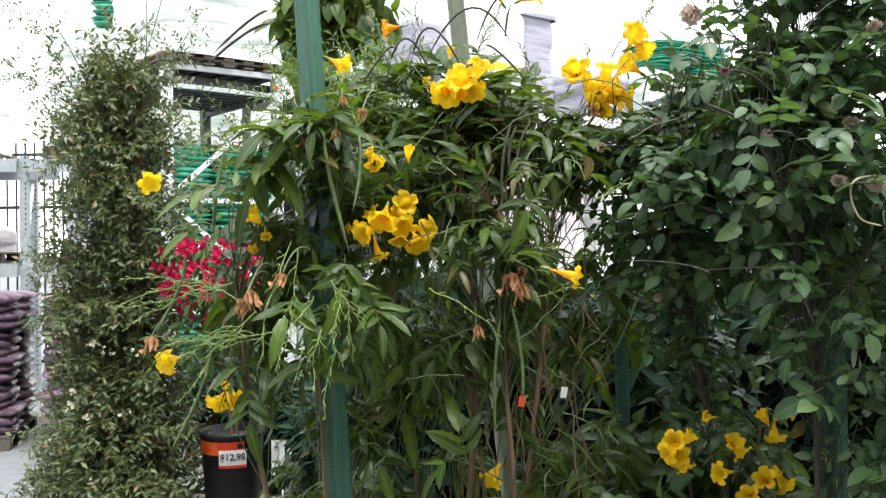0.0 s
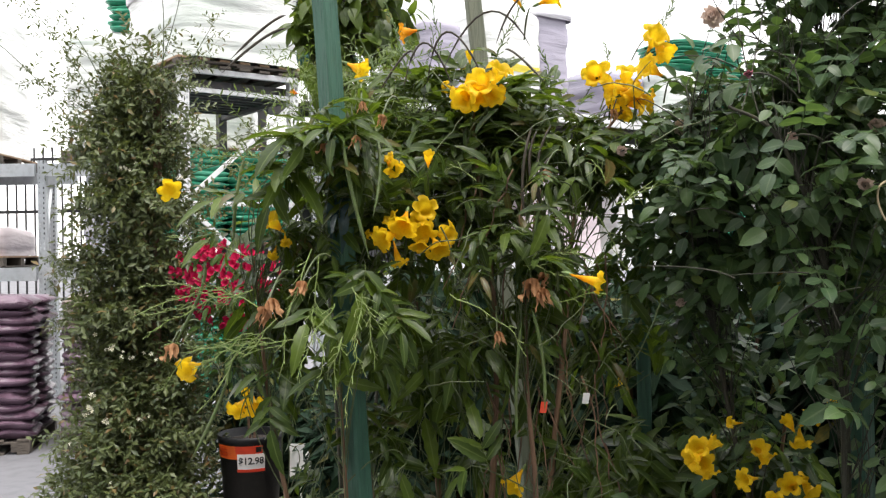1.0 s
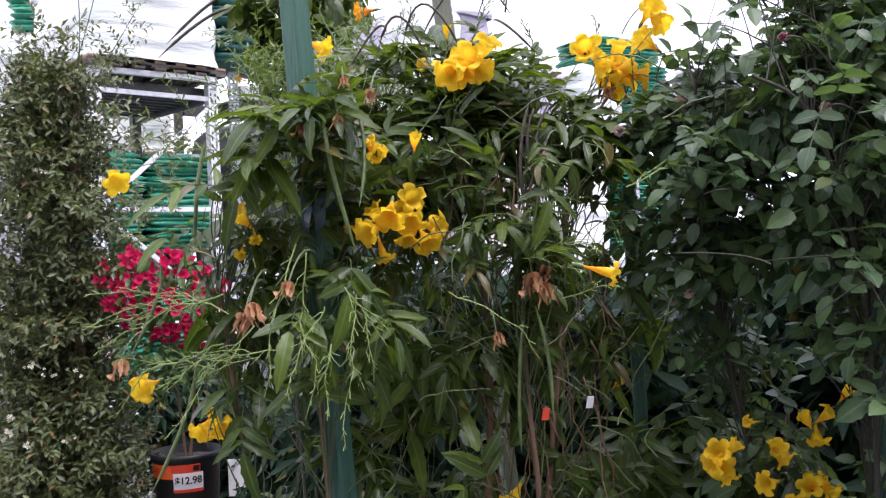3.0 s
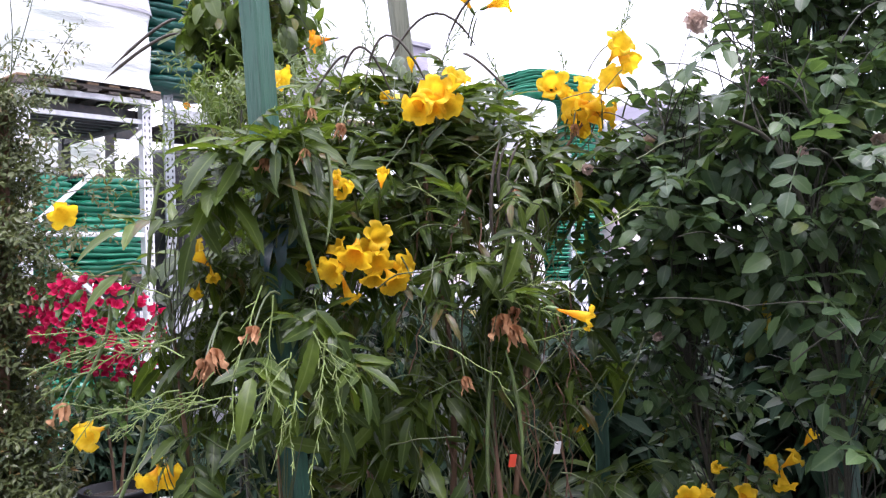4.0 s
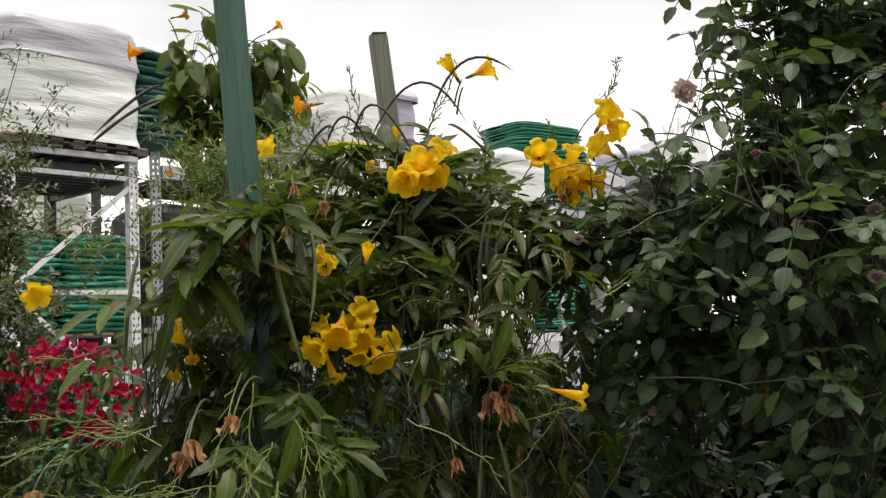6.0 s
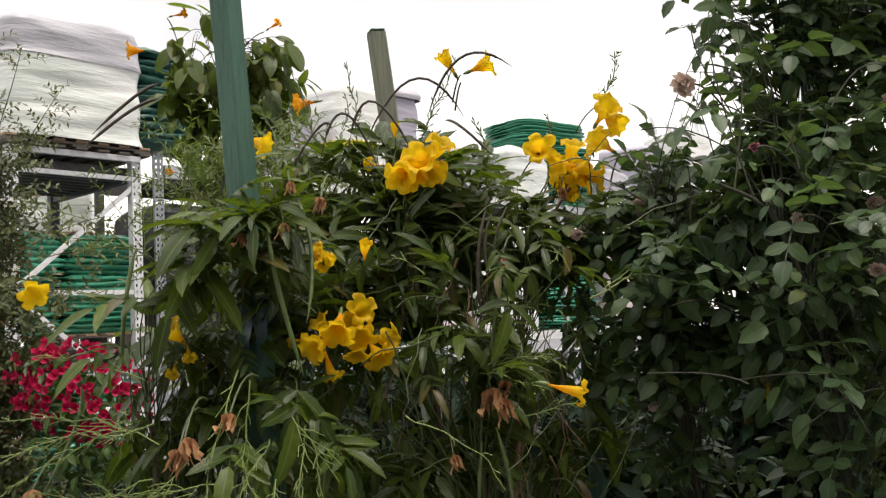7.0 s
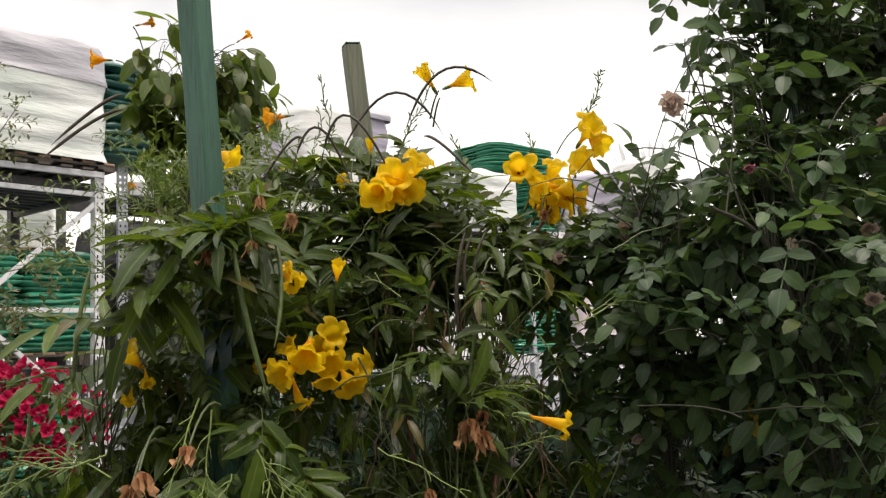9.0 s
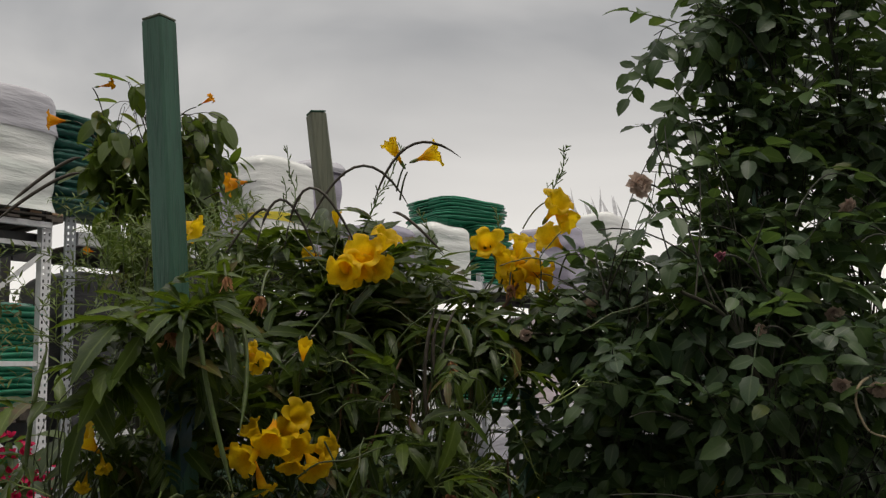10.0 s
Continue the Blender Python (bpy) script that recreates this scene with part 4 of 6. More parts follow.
# ---- flowers ----
def trumpet(length, mouth, flare, lobes, open_=1.0, seg=30, neck=1.0):
    """A trumpet flower along +y: narrow tube, wide throat, five rounded and slightly curled lobes."""
    prof = [(0.0026, 0.0), (0.0031, 0.2), (0.0052, 0.36), (0.0088, 0.52), (0.0114, 0.68), (0.0129, 0.80), (0.0152, 0.89), (0.0188, 0.95), (0.0228, 0.985), (0.0254, 0.968)]
    vs, uv, f = [], [], []
    for i, (r, t) in enumerate(prof):
        k = max(0.0, (i - 5) / 4)
        for s in range(seg):
            a = 2 * math.pi * s / seg
            notch = abs(math.cos(2.5 * a)) ** 0.45
            rr = r * mouth * (1 + k * (open_ - 1)) * (neck if i < 7 else (1 + neck) / 2 if i == 7 else 1)
            rr *= 1 - k * lobes * (1 - notch)
            ruff = k * (0.0028 * math.sin(7 * a + 1) + 0.0070 * noise.noise(Vector((math.cos(a) * 2.5, math.sin(a) * 2.5, length * 900 + i * 0.4))))
            rr *= 1 + k * 0.22 * noise.noise(Vector((math.cos(a) * 1.6, math.sin(a) * 1.6, length * 700 + mouth * 50)))
            curl = -k * k * flare * 0.008 * notch
            vs.append((rr * math.cos(a), t * length + curl + ruff, rr * math.sin(a) + (0.004 * t * math.sin(t * 3))))
            uv.append((s / seg, t * 0.9 if i < 9 else 0.95))
    n = len(prof)
    for i in range(n - 1):
        for s in range(seg):
            s2 = (s + 1) % seg
            f.append((i * seg + s, i * seg + s2, (i + 1) * seg + s2, (i + 1) * seg + s))
    idx = [0] * len(f)
    base = len(vs)
    cal = [(0.0009, -0.009), (0.0022, -0.006), (0.0030, -0.002), (0.0033, 0.003), (0.0030, 0.005)]
    for i, (r, y) in enumerate(cal):
        for s in range(10):
            a = 2 * math.pi * s / 10
            vs.append((r * math.cos(a), y + (0.003 * math.cos(5 * a) if i == 4 else 0), r * math.sin(a)))
            uv.append((0.5, 0.2))
    for i in range(4):
        for s in range(10):
            s2 = (s + 1) % 10
            f.append((base + i * 10 + s, base + i * 10 + s2, base + (i + 1) * 10 + s2, base + (i + 1) * 10 + s))
            idx.append(1)
    return vs, f, uv, idx


def flower_meshes(material):
    made = []
    for length, mouth, flare, lobes, o in ((0.048, 1.0, 0.4, 0.36, 1.06), (0.045, 1.05, 0.1, 0.34, 1.0), (0.05, 0.95, 0.8, 0.38, 1.07), (0.054, 0.86, 0.8, 0.34, 0.84), (0.047, 0.92, 0.6, 0.32, 1.0), (0.044, 1.0, 0.3, 0.27, 0.9), (0.049, 1.02, 0.2, 0.36, 1.05), (0.046, 0.84, 0.0, 0.14, 0.66)):
        v, f, uv, idx = trumpet(length, mouth, flare, lobes, o, neck=0.62 if mouth == 0.86 else 1.0)
        made.append(mesh_of("flower", v, f, uv, mats=[material, M_CALYX], index=idx))
    return made


FLOWERS = flower_meshes(M_PETAL)
FLOWERS_ORANGE = flower_meshes(M_PETAL_ORANGE)


def set_flowers(plant, rows, kinds, seed, back=0.04, loose=0.0, reach=0.0):
    """Place trumpet flowers with their mouths at the given spots, each on a short stalk."""
    r = random.Random(seed)
    inv = Matrix.Translation(plant.ob.location).inverted()
    for x, y, z, dx, dy, dz, s in rows:
        d = (Vector((dx, dy, dz)) + Vector((r.uniform(-1, 1), 0, r.uniform(-1, 1))) * loose).normalized()
        base = Vector((x, y, z)) - d * back * abs(s)
        slim = s < 0.75
        s = abs(s)
        ob = new("flower", (kinds[7] if dz > 0.65 else kinds[3]) if slim else kinds[r.choice((0, 1, 2, 4, 5, 6))])
        ob.parent = plant.ob
        ob.matrix_parent_inverse = inv
        ob.matrix_basis = aim(base, d, (r.uniform(-0.5, 0.5), 0, 1), s * 0.92, r.uniform(0, 6))
        e = base - d * 0.014 * s
        start = e + Vector((r.uniform(-0.02, 0.02), 0.05, -0.03))
        if reach:
            start = plant.root_of(e, reach)
        plant.stems.add(tube(arc(start, e, 0.012 + reach * 0.3, 9), 0.0016, 0.0012, 4))


def dried_mesh(name, material, seed, petals=8, length=0.034):
    """A withered bloom: crumpled strips hanging together."""
    r = random.Random(seed)
    pieces = []
    for k in range(petals):
        a = 2 * math.pi * k / petals + r.uniform(-0.3, 0.3)
        lf = blade(length * r.uniform(0.7, 1.15), 0.009 * r.uniform(0.6, 1.4), r.uniform(-0.3, 0.5), 0.9, 8, 0.45, 0.7, r.uniform(-2.5, 2.5))
        pieces.append((lf, aim((0.002 * math.cos(a), 0, 0.002 * math.sin(a)), (0.28 * math.cos(a), 1, 0.28 * math.sin(a)), (math.cos(a), 0, math.sin(a)))))
    v, f, uv = merge(pieces)
    for i, p in enumerate(v):
        v[i] = p + np.array(noise.noise_vector(Vector(p) * 110)) * 0.0042
    return welded(name, v, f, uv, material)


def rose_mesh(name, material, seed, rings=4, size=0.028):
    """A rose bloom of cupped overlapping petals, crumpled."""
    r = random.Random(seed)
    pieces = []
    for k in range(rings):
        n = 5 + k
        for i in range(n):
            a = 2 * math.pi * (i + 0.5 * (k % 2)) / n + r.uniform(-0.2, 0.2)
            spread = 0.2 + 0.3 * k
            lf = blade(size * (0.62 + 0.06 * k), size * 1.0, -0.7 + 0.25 * k, 0.6, 5, 0.95, 0.2, r.uniform(-0.5, 0.5))
            pieces.append((lf, aim((0, 0, 0), (spread * math.cos(a), 1, spread * math.sin(a)), (-math.cos(a), 0.2, -math.sin(a)))))
    v, f, uv = merge(pieces)
    for i, p in enumerate(v):
        v[i] = p + np.array(noise.noise_vector(Vector(p) * 70 + Vector((seed, 0, 0)))) * 0.0045
    return welded(name, v, f, uv, material)


DRY = [dried_mesh("dried_flower", M_DRIED, s) for s in (1, 2, 3)]
DRY_ROSE = [rose_mesh("dried_bloom", M_ROSE_DRIED, s, 5, 0.026) for s in (4, 5)]
PINK_ROSE = [rose_mesh("pink_bloom", M_ROSE_PINK, 6, 3, 0.022)]


# ---- yellow trumpet bush ----
bush_ob = thing("trumpet_bush", (-0.06, 1.47, 0), "leafy staked trumpet bush with yellow bell flowers and long pods", "shrub")
bush_canes = [
    cane((-0.08, 1.46, 0.28), [(-0.14, 1.42, 0.9), (-0.18, 1.38, 1.4), (-0.16, 1.42, 1.72)]),
    cane((-0.05, 1.48, 0.28), [(0.02, 1.44, 0.9), (0.05, 1.42, 1.35), (0.02, 1.45, 1.70), (0.03, 1.48, 1.82)]),
    cane((-0.03, 1.47, 0.28), [(0.10, 1.50, 0.8), (0.16, 1.46, 1.3), (0.20, 1.46, 1.62), (0.30, 1.47, 1.78)]),
    cane((-0.1, 1.46, 0.28), [(-0.22, 1.38, 0.8), (-0.30, 1.34, 1.2), (-0.33, 1.33, 1.5)]),
    cane((0.0, 1.47, 0.28), [(0.09, 1.40, 0.8), (0.106, 1.36, 1.1), (0.095, 1.35, 1.3), (0.10, 1.40, 1.55)]),
    cane((-0.1, 1.45, 0.28), [(-0.18, 1.36, 0.8), (-0.19, 1.33, 1.1), (-0.2, 1.34, 1.3)]),
    cane((-0.06, 1.50, 0.28), [(-0.05, 1.56, 1.0), (-0.10, 1.60, 1.5), (-0.13, 1.60, 1.85)]),
]
bush = Plant(bush_ob, bush_canes, PINNATE, M_BUSH, 280, 21)
bare_twigs = Joined()
nursery_pot(bush_ob, -0.06, 1.47, 0, 0.2, 0.33)
SZ = (0.36, 0.74)
bush.gaps = [((-0.225, 1.0, 1.565), (-0.165, 1.36, 1.63), 1.0, 1.0), ((-0.185, 1.0, 1.06), (-0.115, 1.38, 1.23), 1.0, 1.0), ((-0.43, 1.0, 1.08), (-0.26, 1.7, 1.27), 1.0, 1.0), ((-0.46, 1.1, 1.57), (-0.285, 1.65, 1.80), 10.0, 0.2), ((0.13, 1.0, 1.52), (0.25, 1.75, 1.61), 15.0, 0.35), ((0.07, 1.0, 1.60), (0.15, 1.75, 1.66), 15.0, 0.3), ((0.08, 1.0, 1.48), (0.36, 1.75, 1.66), 13.0, -0.08), ((0.21, 1.0, 1.36), (0.36, 1.6, 1.49), 11.0, 0.0), ((-0.08, 1.0, 0.6), (0.45, 1.8, 1.46), 10.0, 0.24), ((-0.6, 1.0, 0.6), (0.45, 1.8, 1.40), 10.0, 0.09), ((-0.6, 1.0, 0.6), (0.45, 1.8, 1.62), 10.0, -0.08)]
bush.shoots((-0.04, 1.44, 1.48), (0.27, 0.16, 0.18), 130, every=0.038, size=SZ)
bush.shoots((0.02, 1.45, 1.18), (0.28, 0.17, 0.25), 140, every=0.042, size=SZ, hang=0.8)
bush.shoots((-0.04, 1.42, 1.62), (0.27, 0.12, 0.06), 70, every=0.038, size=(0.26, 0.56), hang=0.3)
bush.shoots((-0.20, 1.29, 1.63), (0.12, 0.05, 0.06), 18, every=0.04, size=SZ, hang=0.8)
bush.shoots((-0.19, 1.26, 1.69), (0.07, 0.03, 0.035), 14, every=0.034, size=(0.35, 0.65), hang=0.3, drop=(0.1, 0.3))
bush.shoots((-0.28, 1.33, 1.54), (0.09, 0.09, 0.12), 24, every=0.04, size=SZ)
bush.shoots((-0.31, 1.32, 1.38), (0.09, 0.08, 0.08), 18, every=0.04, size=SZ)
bush.shoots((-0.16, 1.20, 1.40), (0.11, 0.05, 0.12), 9, every=0.045, size=(0.36, 0.62))
bush.shoots((0.17, 1.46, 1.67), (0.11, 0.08, 0.05), 20, every=0.04, size=(0.34, 0.62), hang=0.5)
bush.shoots((0.13, 1.54, 1.745), (0.16, 0.07, 0.06), 30, every=0.036, size=(0.3, 0.65), hang=0.25)
bush.shoots((0.29, 1.52, 1.715), (0.08, 0.06, 0.07), 22, every=0.04, size=(0.32, 0.6), hang=0.8)
bush.shoots((0.05, 1.50, 1.81), (0.05, 0.05, 0.05), 8, every=0.04, size=(0.5, 0.8), hang=-0.2)
bush.shoots((0.10, 1.32, 1.55), (0.16, 0.08, 0.12), 20, every=0.035, size=(0.3, 0.6), hang=0.8)
bush.shoots((0.27, 1.54, 1.42), (0.15, 0.10, 0.16), 44, every=0.042, size=(0.34, 0.66))
bush.shoots((0.02, 1.48, 1.78), (0.04, 0.04, 0.04), 4, every=0.05, size=(0.5, 0.8), hang=-0.3)
bush.shoots((0.0, 1.48, 0.88), (0.27, 0.2, 0.16), 40, every=0.045, size=SZ)
bush.shoots((-0.04, 1.52, 1.725), (0.18, 0.07, 0.085), 60, every=0.042, size=(0.28, 0.55), hang=-0.25)
bush.shoots((-0.02, 1.54, 1.80), (0.13, 0.06, 0.05), 16, every=0.04, size=(0.35, 0.6), hang=-0.4, drop=(0.1, 0.25), bare=0.45)
bush.shoots((-0.17, 1.43, 1.10), (0.12, 0.12, 0.16), 40, every=0.042, size=SZ)
# thin bare twigs through the bush
tw = random.Random(8)
for k in range(80):
    a = Vector((tw.uniform(-0.3, 0.30), tw.uniform(1.24, 1.44), tw.uniform(1.05, 1.74)))
    e = a + Vector((tw.uniform(-0.10, 0.10), tw.uniform(-0.06, 0.05), tw.uniform(-0.14, 0.08)))
    pts = [p + Vector(noise.noise_vector(p * 30)) * 0.008 for p in arc(a, e, tw.uniform(-0.01, 0.03), 9, tw.uniform(-0.03, 0.03))]
    bush.stems.add(tube(pts, 0.0012, 0.0006, 4))
# bare brown twigs in the hollow beside the rose
for k in range(34):
    a = Vector((tw.uniform(0.02, 0.24), tw.uniform(1.38, 1.52), tw.uniform(1.15, 1.68)))
    e = a + Vector((tw.uniform(-0.07, 0.07), tw.uniform(-0.05, 0.03), tw.uniform(-0.24, -0.12)))
    pts = [p + Vector(noise.noise_vector(p * 26)) * 0.014 for p in arc(a, e, 0.0, 9, tw.uniform(-0.02, 0.02))]
    bare_twigs.add(tube(pts, 0.0017, 0.0008, 5))
bare_twigs.link("bare_twig", M_BARK, bush_ob, "thin bare brown twigs")
CLUSTER_MID = [
    (-0.060, 1.310, 1.576, 0.35, -0.9, 0.15, 0.88), (-0.092, 1.275, 1.546, -0.15, -0.75, -0.75, 1.0), (-0.125, 1.275, 1.530, -0.85, -0.7, -0.35, 0.92),
    (-0.063, 1.300, 1.541, 0.1, -0.8, -0.65, 0.85), (-0.024, 1.310, 1.537, 0.85, -0.75, -0.05, 0.88), (-0.040, 1.310, 1.510, 0.35, -0.7, -0.8, 0.88),
    (-0.116, 1.320, 1.566, -0.6, -0.3, 0.7, 0.81), (-0.100, 1.300, 1.498, 0.3, -0.3, -1, -0.9), (-0.073, 1.330, 1.560, 0, -0.8, 0.3, 0.81),
    (-0.066, 1.305, 1.518, -0.1, -0.6, -0.9, 0.76),
]
CLUSTER_TOP = [
    (0.001, 1.340, 1.748, -0.4, -1, -0.5, 1.15), (0.027, 1.350, 1.778, -0.2, -0.8, 0.3, 1.1), (0.065, 1.360, 1.800, 0.5, -0.6, 0.8, 1.1),
    (0.054, 1.360, 1.756, 0.4, -0.9, -0.6, 1.0), (0.022, 1.360, 1.759, 0.1, -1, 0, 1.0),
]
CLUSTER_RIGHT = [
    (0.228, 1.460, 1.807, -0.2, -1, 0.0, 1.15), (0.322, 1.410, 1.860, 0.2, -0.9, 0.5, 1.1), (0.307, 1.430, 1.812, -0.9, -0.5, 0.4, 1.0),
    (0.283, 1.470, 1.817, 0.1, -0.5, 0.9, 0.9), (0.340, 1.420, 1.828, 0.5, -0.6, -0.8, 1.0), (0.260, 1.490, 1.768, -1, -0.4, -0.1, 0.9),
    (0.306, 1.480, 1.763, 0.9, -0.5, -0.1, 1.0), (0.276, 1.500, 1.752, -0.8, -0.5, -0.4, 0.9), (0.282, 1.480, 1.788, 0.2, -0.8, 0.2, 0.9),
    (0.286, 1.500, 1.741, 0, -0.6, -0.8, 0.7), (0.250, 1.450, 1.776, -1, -0.3, -0.1, 0.95), (0.318, 1.450, 1.758, 1, -0.35, -0.15, 1.0), (0.300, 1.440, 1.776, 0.9, -0.4, 0.2, 0.95), (0.268, 1.450, 1.760, -1, -0.2, -0.3, 0.8),
]
SINGLES = [
    (0.183, 1.190, 1.464, 1, -0.3, -0.3, -1.050), (-0.457, 1.316, 1.613, 0.5, -0.7, -0.5, 0.85), (-0.437, 1.316, 1.332, -0.5, -1, -0.2, 1.02),
    (-0.372, 1.363, 1.261, -0.4, -0.8, -0.5, 0.90), (-0.341, 1.372, 1.264, 0.3, -0.8, -0.4, 0.90), (-0.361, 1.391, 1.288, 0, -0.5, 0.8, 0.57),
    (-0.296, 1.288, 1.563, -0.6, -0.5, 0.6, 0.85), (-0.271, 1.288, 1.529, 0.2, -0.6, -0.7, 0.57), (-0.293, 1.297, 1.510, -0.1, -0.7, -0.6, 0.57),
    (-0.182, 1.600, 1.850, 1.0, -0.35, -0.5, 0.95), (0.085, 1.450, 1.950, -0.6, -0.35, 0.8, -0.95),
]
MORE_SINGLES = [
    (0.169, 1.500, 1.952, 1.0, -0.3, 0.35, 0.95), (-0.051, 1.290, 1.659, 0.1, -0.6, 0.8, 0.7), (-0.112, 1.300, 1.655, -0.6, -0.4, 0.6, 0.6),
    (-0.104, 1.300, 1.637, 0.5, -0.5, -0.6, 0.8), (-0.025, 1.500, 1.797, -0.7, -0.6, 0, 0.7), (0.016, 1.500, 1.858, 0, -0.3, 1, 0.6),
    (-0.148, 1.330, 1.539, -0.8, -0.5, -0.1, 0.5), (0.269, 1.500, 1.282, 0.5, -0.5, 0.7, 0.6), (0.070, 1.400, 1.124, -0.5, -0.5, -0.6, 1.0),
]
CLUSTER_LOW = [
    (0.343, 1.280, 1.210, -0.3, -0.8, 0.5, 0.82), (0.371, 1.280, 1.220, 0.5, -0.3, 0.9, -0.85), (0.353, 1.290, 1.186, -0.1, -0.8, -0.4, 0.85),
    (0.367, 1.300, 1.161, 0.3, -0.4, -0.9, 0.8), (0.332, 1.280, 1.191, -0.9, -0.5, -0.2, 0.8), (0.456, 1.340, 1.195, 0.2, -0.7, 0.5, 0.82),
    (0.468, 1.350, 1.175, 0.6, -0.4, -0.8, 0.8), (0.420, 1.310, 1.154, -0.9, -0.5, 0.1, 0.78), (0.503, 1.360, 1.236, -0.4, -0.4, 0.9, -0.8),
    (0.548, 1.370, 1.237, 0.7, -0.5, 0.5, 0.76), (0.529, 1.370, 1.194, 0.1, -0.6, -0.8, 0.78), (0.503, 1.350, 1.136, -0.5, -0.7, 0.5, 0.82),
    (0.543, 1.360, 1.119, 0.5, -0.7, -0.4, 0.8), (0.474, 1.340, 1.111, -0.3, -0.8, 0.4, 0.8), (0.412, 1.340, 1.236, -0.8, -0.3, 0.3, -0.6),
    (0.527, 1.360, 1.139, 0.8, -0.3, 0.4, -0.85), (0.596, 1.400, 1.262, 0.2, -0.5, 0.7, -0.7),
]
for rows in (CLUSTER_MID, CLUSTER_TOP, CLUSTER_RIGHT, SINGLES, MORE_SINGLES, CLUSTER_LOW[::3]):
    PROUD += [q[:3] for q in rows]
for k, rows in enumerate((CLUSTER_MID, CLUSTER_TOP, CLUSTER_RIGHT, SINGLES, MORE_SINGLES)):
    set_flowers(bush, rows, FLOWERS, 30 + k)

DRIED = [
    (0.100, 1.300, 1.448, 1.3), (0.113, 1.300, 1.435, 1.2), (0.123, 1.310, 1.460, 1.0), (-0.208, 1.070, 1.464, 1.0), (-0.253, 1.080, 1.439, 1.3),
    (-0.259, 1.080, 1.429, 1.2), (-0.198, 1.220, 1.658, 1.0), (-0.152, 1.200, 1.667, 1.0), (-0.109, 1.150, 1.689, 0.9), (-0.490, 1.420, 1.349, 1.1),
    (-0.143, 1.200, 1.717, 0.8), (0.255, 1.450, 1.734, 1.0), (0.125, 1.300, 1.624, 0.9), (0.047, 1.300, 1.375, 0.8),
]
BINV = Matrix.Translation(bush_ob.location).inverted()
for k, (x, y, z, s) in enumerate(DRIED):
    s = s * (0.66 if y < 1.1 else 0.62 if z > 1.6 else 0.85)
    top = Vector((x, y, z + 0.018 * s))
    ob = tagged(new("dried_flower", DRY[k % 3]), "withered peach-brown flower")
    ob.parent, ob.matrix_parent_inverse = bush_ob, BINV
    ob.matrix_basis = aim(top, (rng.uniform(-0.35, 0.35), rng.uniform(-0.2, 0.1), -1), (0, -1, 0), s)
    bush.stems.add(tube(arc(top + Vector((rng.uniform(-0.05, 0.05), 0.08, 0.03)), top, 0.03, 6), 0.0017, 0.0012, 4))


def pods(plant, rows, material, name, radius, bend=0.03):
    """Long bean-like pods, bowed and pointed."""
    for a, b, lift in rows:
        j = Joined()
        pts = arc(a, b, lift, 12, bend * math.sin(37 * a[0] + 11 * a[2]))
        v, f, uv = tube(pts, radius, radius, 7)
        n = len(pts)
        for i in range(n):
            c = np.array(pts[i])
            t = i / (n - 1)
            k = min(1, t * 5 + 0.25) * min(1, (1 - t) * 5 + 0.1)
            v[i * 7:(i + 1) * 7] = c + (v[i * 7:(i + 1) * 7] - c) * k
        j.add((v, f, uv))
        j.link(name, material, plant.ob, kind="")


pods(bush, [((-0.17, 1.2, 1.67), (-0.135, 1.2, 1.50), 0.03), ((-0.14, 1.25, 1.72), (-0.13, 1.2, 1.56), 0.02), ((0.10, 1.28, 1.42), (0.115, 1.27, 1.27), 0.0),
            ((0.085, 1.3, 1.40), (0.075, 1.3, 1.22), 0.0), ((-0.36, 1.3, 1.36), (-0.42, 1.28, 1.20), 0.03), ((-0.4, 1.3, 1.5), (-0.44, 1.28, 1.38), 0.03),
            ((0.12, 1.3, 1.60), (0.10, 1.3, 1.49), 0.0), ((-0.33, 1.28, 1.66), (-0.345, 1.26, 1.52), 0.01)], M_POD, "pod", 0.0027)
pods(bush, [((0.06, 1.45, 1.86), (0.185, 1.43, 1.925), 0.10), ((-0.03, 1.5, 1.83), (0.12, 1.48, 1.86), 0.16), ((-0.06, 1.5, 1.80), (0.05, 1.48, 1.78), 0.20),
            ((-0.10, 1.5, 1.80), (-0.01, 1.5, 1.78), 0.17), ((0.07, 1.36, 1.83), (0.13, 1.33, 1.77), 0.03), ((-0.15, 1.5, 1.78), (-0.08, 1.5, 1.85), 0.08),
            ((0.135, 1.3, 1.70), (0.12, 1.3, 1.58), 0.0)], M_POD_DARK, "dark_pod", 0.0020)
pods(bush, [((0.106, 1.29, 1.70), (0.092, 1.29, 1.56), 0.0), ((0.112, 1.29, 1.69), (0.108, 1.29, 1.60), 0.0), ((0.131, 1.30, 1.65), (0.119, 1.30, 1.575), 0.0)], M_POD_DARK, "dark_pod", 0.0024)


